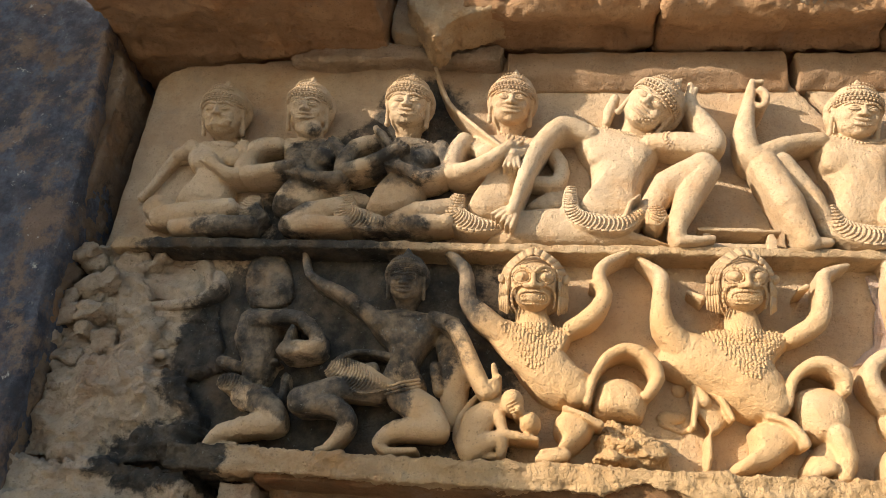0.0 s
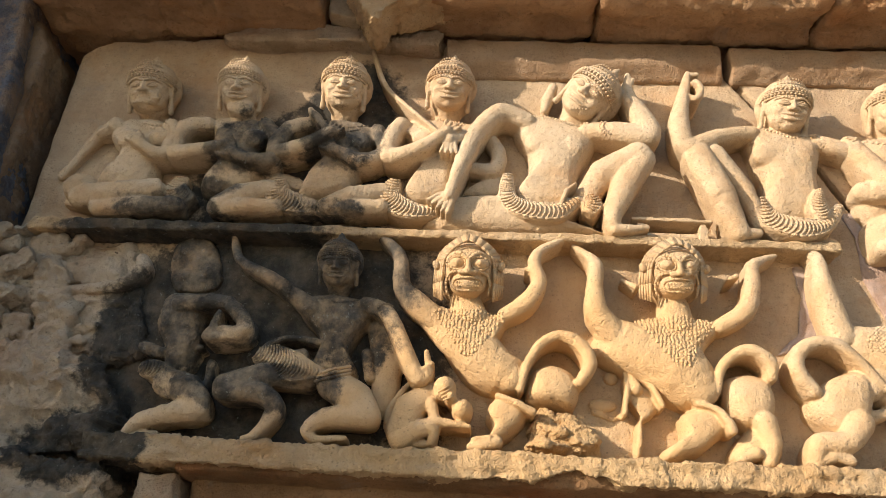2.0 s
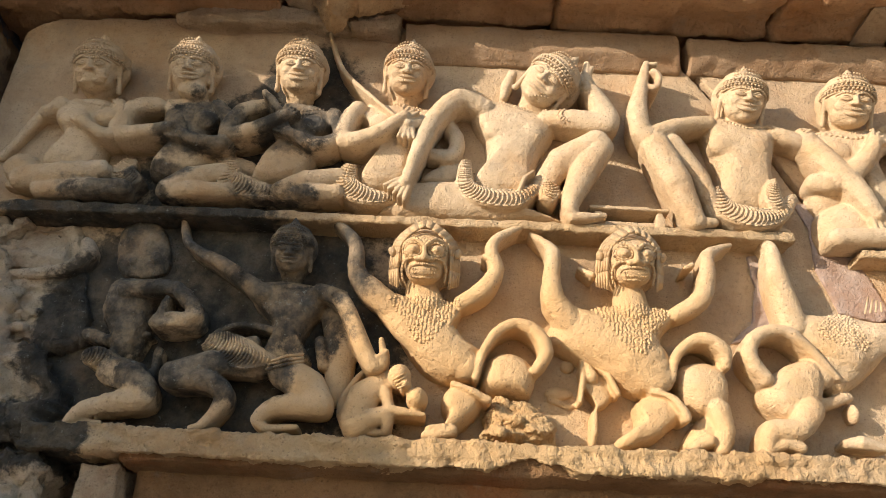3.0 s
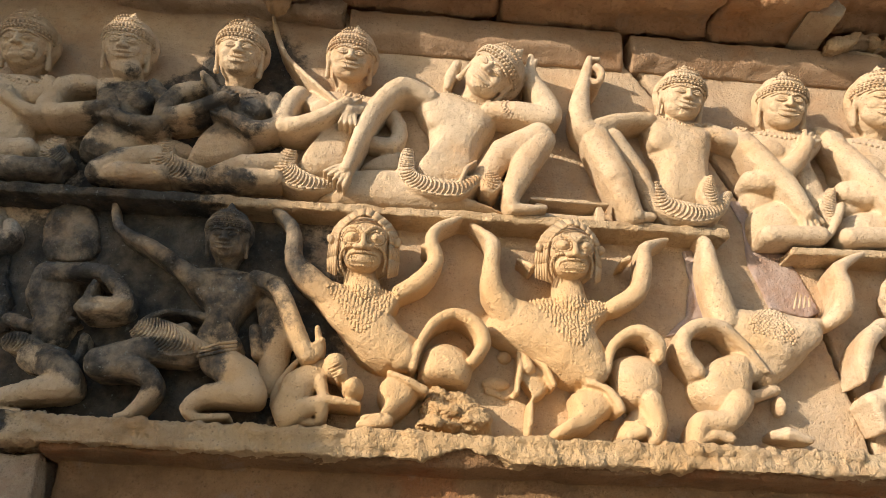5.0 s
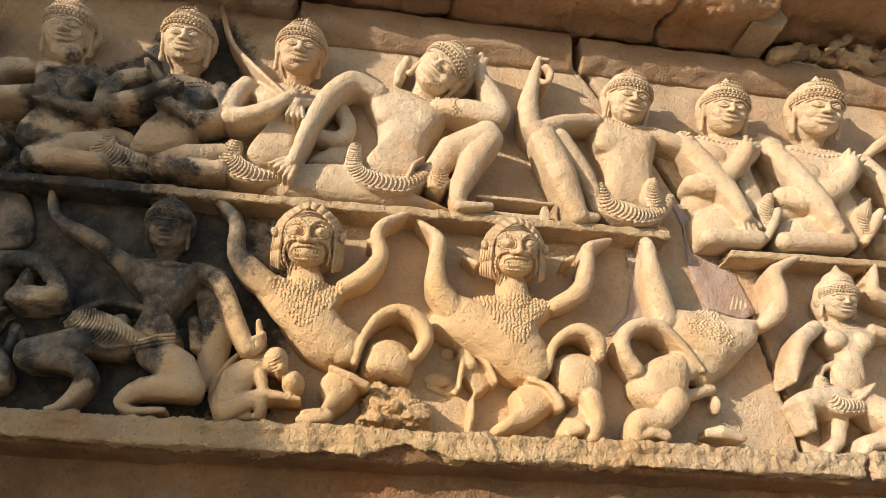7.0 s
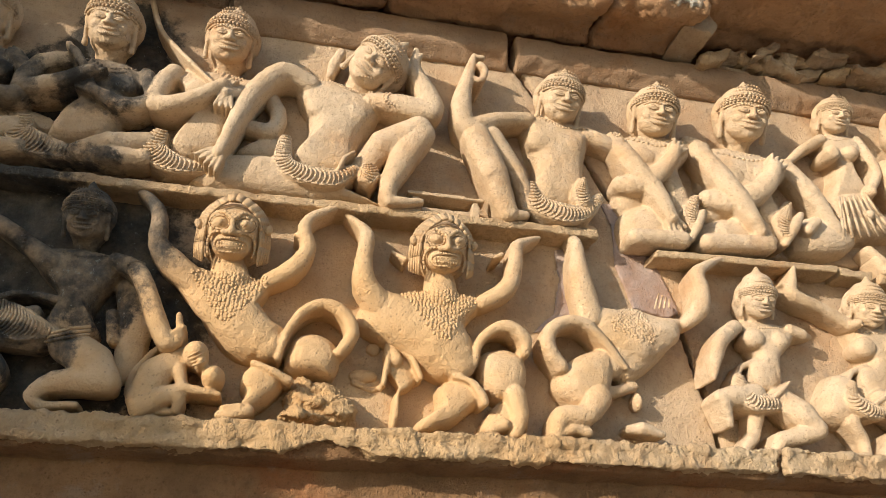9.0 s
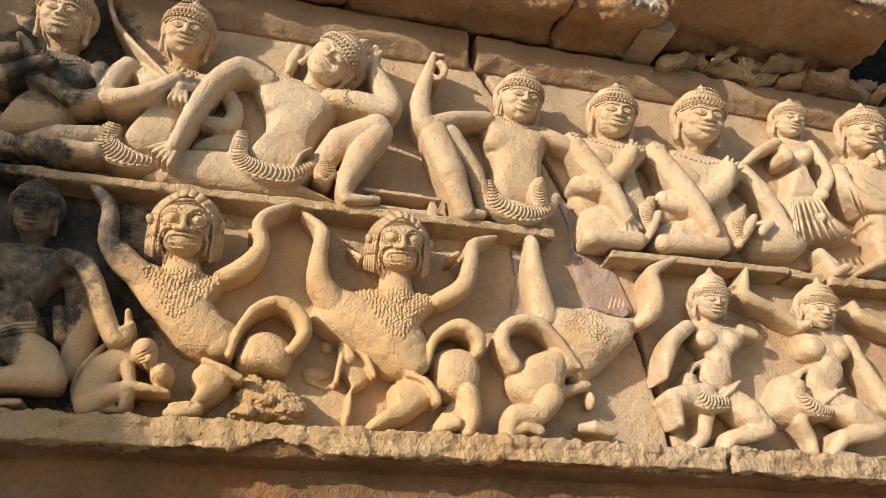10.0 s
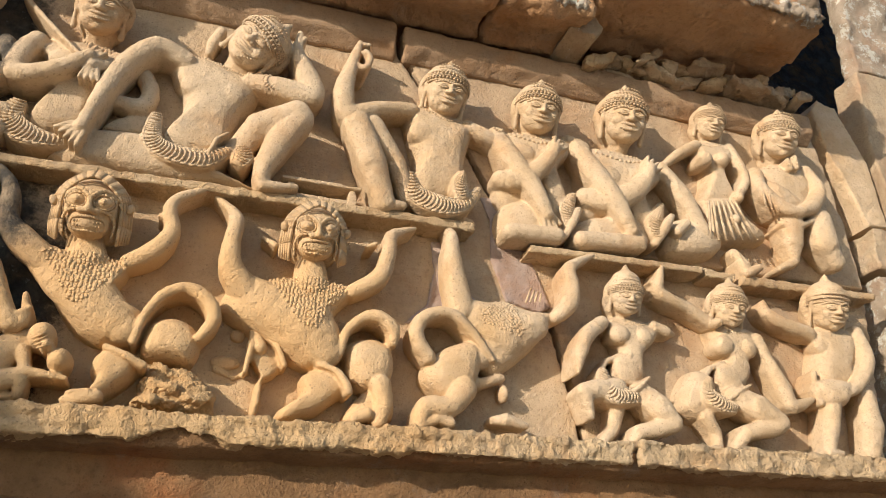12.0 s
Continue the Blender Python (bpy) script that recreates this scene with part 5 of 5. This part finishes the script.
c.limb((0.747, 2.191, 0.094, 0.0102), (0.763, 2.263, 0.105, 0.0137), (0.81, 2.308, 0.111, 0.0173), (0.859, 2.316, 0.117, 0.0207), (0.905, 2.282, 0.117, 0.0206), (0.908, 2.24, 0.105, 0.0154))
c.form(0.0117, 0.09945, (0.642, 2.128), (0.717, 2.156), (0.771, 2.135), (0.778, 2.09), (0.73, 2.046), (0.68, 2.01), (0.585, 1.983), (0.576, 2.012), (0.639, 2.059))
c.form(0.0117, 0.0936, (0.808, 2.068), (0.87, 2.106), (0.923, 2.078), (0.919, 2.006), (0.829, 1.995), (0.772, 2.002))
c.limb((0.874, 2.104, 0.094, 0.0334), (0.885, 2.046, 0.094, 0.0281), (0.87, 1.993, 0.094, 0.0229))
c.limb((0.798, 1.998, 0.099, 0.0163), (0.831, 2.011, 0.105, 0.0196))
c.limb((0.686, 2.153, 0.094, 0.0084), (0.736, 2.134, 0.105, 0.01), (0.762, 2.1, 0.111, 0.0132), (0.774, 2.073, 0.111, 0.0131))
c.scales(0.644, 2.362, 0.09, 0.143, 0.114, 0.07, -1, 0.55, turn=0)
c.done('carved_lion', 'rearing stone lion with a chipped grimacing face and curled tail', 'carving', 'lions of the lower carved row', seed=15)

c = Carving()
c.form(0.00585, 0.0585, (0.48, 2.233), (0.554, 2.216), (0.583, 2.16), (0.561, 2.123), (0.53, 2.101), (0.529, 2.053), (0.521, 1.999), (0.504, 1.998), (0.509, 2.083), (0.523, 2.121), (0.493, 2.169))
c.limb((0.487, 2.265, 0.047, 0.0069), (0.487, 2.195, 0.07, 0.0085), (0.476, 2.121, 0.07, 0.0067))
c.limb((0.513, 2.263, 0.047, 0.0087), (0.563, 2.207, 0.07, 0.0102), (0.587, 2.146, 0.076, 0.0084))
c.limb((0.499, 2.255, 0.047, 0.0104), (0.513, 2.201, 0.059, 0.0205))
c.egg(0.449, 2.248, 0.00702, 0.023, 0.021, 0.016, 0)
c.egg(0.421, 2.163, 0.00468, 0.045, 0.021, 0.014, 0)
c.limb((0.394, 2.141, 0.002, 0.0086), (0.449, 2.119, 0.004, 0.0085), (0.488, 2.136, 0.002, 0.0069))
c.done('carved_animal', 'small slender stone animal hanging between two lions', 'carving', 'lions of the lower carved row', seed=16)

c = Carving()
c.form(0.01755, 0.1053, (1.111, 2.429), (1.221, 2.436), (1.317, 2.443), (1.398, 2.424), (1.501, 2.419), (1.484, 2.374), (1.41, 2.289), (1.338, 2.225), (1.257, 2.181), (1.198, 2.221), (1.149, 2.307), (1.117, 2.367))
c.limb((1.145, 2.387, 0.082, 0.0466), (1.121, 2.487, 0.094, 0.04), (1.112, 2.588, 0.094, 0.0296), (1.118, 2.658, 0.082, 0.0207), (1.077, 2.728, 0.059, 0.0096))
c.limb((1.489, 2.398, 0.082, 0.0218), (1.535, 2.445, 0.099, 0.0328), (1.55, 2.511, 0.105, 0.0295), (1.544, 2.573, 0.105, 0.0261), (1.585, 2.613, 0.105, 0.0169), (1.657, 2.655, 0.094, 0.0076))
c.form(0.0117, 0.117, (1.029, 2.203), (1.101, 2.262), (1.197, 2.29), (1.219, 2.225), (1.186, 2.126), (1.127, 2.068), (1.048, 2.108), (1.015, 2.152))
c.limb((1.207, 2.239, 0.064, 0.0457), (1.282, 2.299, 0.064, 0.0606))
c.limb((1.174, 2.381, 0.073, 0.0467), (1.222, 2.358, 0.075, 0.0681), (1.299, 2.322, 0.076, 0.0784), (1.408, 2.36, 0.076, 0.0505))
c.limb((1.025, 2.207, 0.094, 0.024), (0.985, 2.262, 0.105, 0.0241), (0.993, 2.316, 0.111, 0.0226), (1.048, 2.353, 0.111, 0.0211), (1.113, 2.35, 0.111, 0.0193), (1.17, 2.303, 0.105, 0.0157), (1.242, 2.218, 0.099, 0.0086))
c.limb((1.139, 2.115, 0.094, 0.044), (1.094, 2.055, 0.105, 0.0332), (1.014, 2.047, 0.105, 0.0298), (0.994, 1.99, 0.094, 0.0246))
c.limb((1.006, 1.999, 0.099, 0.0197), (1.05, 2.012, 0.105, 0.0164), (1.093, 2.001, 0.105, 0.0148))
c.egg(1.055, 2.005, 0.0819, 0.013, 0.012, 0.02, 0)
c.limb((1.194, 2.143, 0.059, 0.0207), (1.289, 2.176, 0.047, 0.014))
c.egg(1.296, 2.127, 0.0351, 0.016, 0.031, 0.03, 0)
c.limb((1.247, 2.031, 0.059, 0.0135), (1.287, 2.033, 0.07, 0.0219), (1.351, 2.019, 0.07, 0.0135))
c.line((1.38, 2.442, 0.082, 0.004), (1.415, 2.507, 0.059, 0.0037))
c.line((1.397, 2.445, 0.082, 0.004), (1.428, 2.502, 0.059, 0.0037))
c.line((1.415, 2.448, 0.082, 0.004), (1.441, 2.497, 0.059, 0.0037))
c.line((1.433, 2.451, 0.082, 0.004), (1.453, 2.491, 0.059, 0.0037))
c.scales(1.306, 2.348, 0.09, 0.111, 0.104, 0.07, -0.5, 0.8, turn=40)
c.done('carved_lion', 'stone lion with a broken-off head and ring-curled tail', 'carving', 'lions of the lower carved row', seed=17)

c = Carving()
c.head(1.763, 2.494, 0.1053, 0.0563, 0, gaze=0.05, tall=0.3, yaw=6)
c.form(0.0117, 0.09945, (1.682, 2.422), (1.768, 2.449), (1.899, 2.425), (1.9, 2.373), (1.834, 2.307), (1.821, 2.256), (1.807, 2.189), (1.707, 2.169), (1.687, 2.219), (1.736, 2.289), (1.718, 2.354))
c.egg(1.728, 2.36, 0.08658, 0.039, 0.033, 0.028, 0)
c.egg(1.823, 2.358, 0.08658, 0.034, 0.034, 0.028, 0)
c.egg(1.744, 2.234, 0.0819, 0.050, 0.054, 0.02, 0)
c.limb((1.665, 2.397, 0.082, 0.0256), (1.597, 2.344, 0.105, 0.0269), (1.554, 2.278, 0.117, 0.0264), (1.536, 2.198, 0.117, 0.0074))
c.limb((1.883, 2.409, 0.07, 0.0243), (1.932, 2.397, 0.07, 0.0204), (1.964, 2.396, 0.059, 0.0123))
c.string(7, 0.0051, 0.8, (1.619, 2.385), (1.638, 2.362), (1.659, 2.356))
c.limb((1.732, 2.288, 0.07, 0.0098), (1.671, 2.262, 0.07, 0.0097), (1.632, 2.206, 0.082, 0.0095))
c.fan((1.646, 2.219, 0.082, 0.0134), (1.635, 2.164, 0.105, 0.0262), (1.666, 2.129, 0.117, 0.026), (1.75, 2.135, 0.105, 0.0208))
c.limb((1.683, 2.156, 0.094, 0.0415), (1.59, 2.145, 0.105, 0.0316), (1.556, 2.139, 0.105, 0.0259))
c.limb((1.563, 2.124, 0.105, 0.024), (1.578, 2.057, 0.094, 0.0128))
c.limb((1.697, 2.109, 0.059, 0.0303), (1.67, 2.028, 0.07, 0.0204), (1.625, 1.986, 0.082, 0.0164))
c.limb((1.781, 2.148, 0.094, 0.0419), (1.828, 2.099, 0.117, 0.0452), (1.868, 2.05, 0.123, 0.0319))
c.limb((1.853, 2.038, 0.123, 0.028), (1.741, 2.012, 0.111, 0.0258), (1.708, 1.968, 0.099, 0.0164))
c.limb((1.703, 1.959, 0.105, 0.0127), (1.8, 1.966, 0.099, 0.0092))
c.limb((1.728, 2.143, 0.123, 0.0075), (1.763, 2.168, 0.129, 0.0075), (1.802, 2.2, 0.123, 0.0057))
c.string(14, 0.0048, 0.8, (1.703, 2.415), (1.754, 2.4), (1.838, 2.409))
c.done('carved_dancer', 'dancing stone figure in a tall crown, arms partly broken', 'carving', 'dancers of the lower carved row', seed=18)

c = Carving()
c.head(2.201, 2.502, 0.1053, 0.0611, 4, gaze=0.05, tall=0.15, yaw=6)
c.form(0.0117, 0.09945, (2.134, 2.459), (2.256, 2.469), (2.357, 2.438), (2.356, 2.393), (2.277, 2.318), (2.274, 2.262), (2.205, 2.18), (2.111, 2.165), (2.098, 2.217), (2.169, 2.3), (2.145, 2.371))
c.egg(2.159, 2.362, 0.08658, 0.041, 0.037, 0.028, 0)
c.egg(2.263, 2.359, 0.08658, 0.035, 0.037, 0.028, 0)
c.egg(2.164, 2.236, 0.0819, 0.053, 0.057, 0.02, 0)
c.limb((2.131, 2.449, 0.07, 0.0251), (2.034, 2.496, 0.082, 0.0229), (1.953, 2.518, 0.094, 0.0227), (1.909, 2.544, 0.094, 0.0248), (1.922, 2.591, 0.094, 0.0188), (1.942, 2.65, 0.094, 0.0084))
c.limb((1.899, 2.57, 0.094, 0.0124), (1.881, 2.577, 0.094, 0.0062))
c.egg(2.133, 2.44, 0.1053, 0.021, 0.017, 0.03, 0)
c.limb((2.317, 2.402, 0.082, 0.0253), (2.348, 2.321, 0.082, 0.023), (2.386, 2.216, 0.082, 0.0372), (2.404, 2.151, 0.094, 0.0286), (2.504, 2.184, 0.094, 0.0104))
c.limb((2.158, 2.298, 0.07, 0.0103), (2.095, 2.275, 0.07, 0.0101), (2.041, 2.217, 0.082, 0.01))
c.fan((2.067, 2.227, 0.082, 0.014), (2.038, 2.169, 0.105, 0.0255), (2.068, 2.132, 0.117, 0.0253), (2.136, 2.124, 0.105, 0.0177))
c.form(0.0117, 0.1053, (2.002, 2.246), (2.063, 2.268), (2.086, 2.195), (2.096, 2.126), (2.034, 2.078), (1.969, 2.093), (1.94, 2.135))
c.limb((2.034, 2.092, 0.082, 0.0273), (2.068, 2.034, 0.07, 0.0233), (2.062, 1.985, 0.082, 0.0173))
c.limb((2.052, 1.978, 0.094, 0.0153), (1.998, 1.975, 0.094, 0.0114))
c.limb((2.159, 2.166, 0.094, 0.0438), (2.227, 2.128, 0.117, 0.0495), (2.306, 2.079, 0.123, 0.0356))
c.limb((2.287, 2.062, 0.123, 0.0315), (2.167, 2.038, 0.111, 0.0272), (2.124, 1.992, 0.099, 0.0192))
c.limb((2.117, 1.983, 0.105, 0.0134), (2.21, 1.983, 0.094, 0.0097))
c.limb((2.12, 2.154, 0.123, 0.0078), (2.165, 2.184, 0.129, 0.0079), (2.213, 2.206, 0.123, 0.006))
c.string(13, 0.0050, 0.8, (2.137, 2.429), (2.194, 2.417), (2.285, 2.422))
c.done('carved_dancer', 'dancing stone figure with one arm raised beside its head', 'carving', 'dancers of the lower carved row', seed=19)

c = Carving()
c.head(2.679, 2.553, 0.1053, 0.0734, 0, gaze=0.05, rows=0, tall=0.1, yaw=8)
c.form(0.0117, 0.1053, (2.601, 2.482), (2.707, 2.512), (2.819, 2.5), (2.809, 2.418), (2.76, 2.321), (2.724, 2.241), (2.575, 2.229), (2.578, 2.327), (2.615, 2.418))
c.limb((2.583, 2.457, 0.07, 0.0307), (2.472, 2.478, 0.082, 0.026), (2.392, 2.515, 0.082, 0.0238), (2.387, 2.557, 0.082, 0.0131))
c.limb((2.806, 2.476, 0.082, 0.0336), (2.812, 2.36, 0.094, 0.0351), (2.728, 2.259, 0.105, 0.0278), (2.654, 2.214, 0.117, 0.0168))
c.form(0.0585, 0.1404, (2.519, 2.252), (2.693, 2.266), (2.66, 2.181), (2.6, 2.16), (2.535, 2.167))
c.limb((2.551, 2.291, 0.082, 0.0127), (2.516, 2.223, 0.094, 0.0146), (2.531, 2.17, 0.105, 0.0124))
c.limb((2.687, 2.233, 0.105, 0.0148), (2.742, 2.286, 0.105, 0.0107))
c.limb((2.584, 2.173, 0.094, 0.0396), (2.555, 2.079, 0.094, 0.0328), (2.532, 2.003, 0.082, 0.0263))
c.limb((2.774, 2.216, 0.082, 0.0386), (2.761, 2.099, 0.082, 0.0505), (2.738, 2.012, 0.07, 0.0395))
c.limb((2.518, 1.991, 0.094, 0.0181), (2.578, 1.991, 0.094, 0.0121))
c.egg(2.632, 2.413, 0.07722, 0.044, 0.039, 0.02, 0)
c.egg(2.724, 2.417, 0.07722, 0.040, 0.040, 0.02, 0)
c.done('carved_dancer', 'standing stone figure in a plain pointed cap and apron', 'carving', 'dancers of the lower carved row', seed=20)

c = Carving()
c.limb((-1.397, 2.466, 0.023, 0.0179), (-1.248, 2.476, 0.035, 0.0197), (-1.142, 2.493, 0.053, 0.0215), (-1.095, 2.542, 0.053, 0.0276), (-1.11, 2.587, 0.041, 0.022))
c.done('carved_fragment', 'broken stub of a stone arm on crumbled wall', 'carving', 'dancers of the lower carved row', seed=21, material=ROUGH)

# ---- the low bench between the two large figures ----
bench = tagged(new("carved_bench"), "small low stone bench carved between two large figures", "bench")
bench.location = (0.66, -0.04, 2.713)
for name, outline, near in (("plank", ((-0.130, 0.078), (0.135, 0.074), (0.138, 0.060), (-0.130, 0.064)), 0.055), ("foot", ((-0.115, -0.004), (-0.080, -0.004), (-0.086, 0.062), (-0.110, 0.062)), 0.045), ("foot", ((0.088, -0.004), (0.126, -0.004), (0.118, 0.062), (0.096, 0.062)), 0.045), ("stretcher", ((-0.09, 0.014), (0.10, 0.014), (0.10, 0.030), (-0.09, 0.030)), 0.03)):
    part(name, block_mesh(outline, near, -0.06, 0.005, 0.002, 0.03, 5, 1), CARVED, bench)
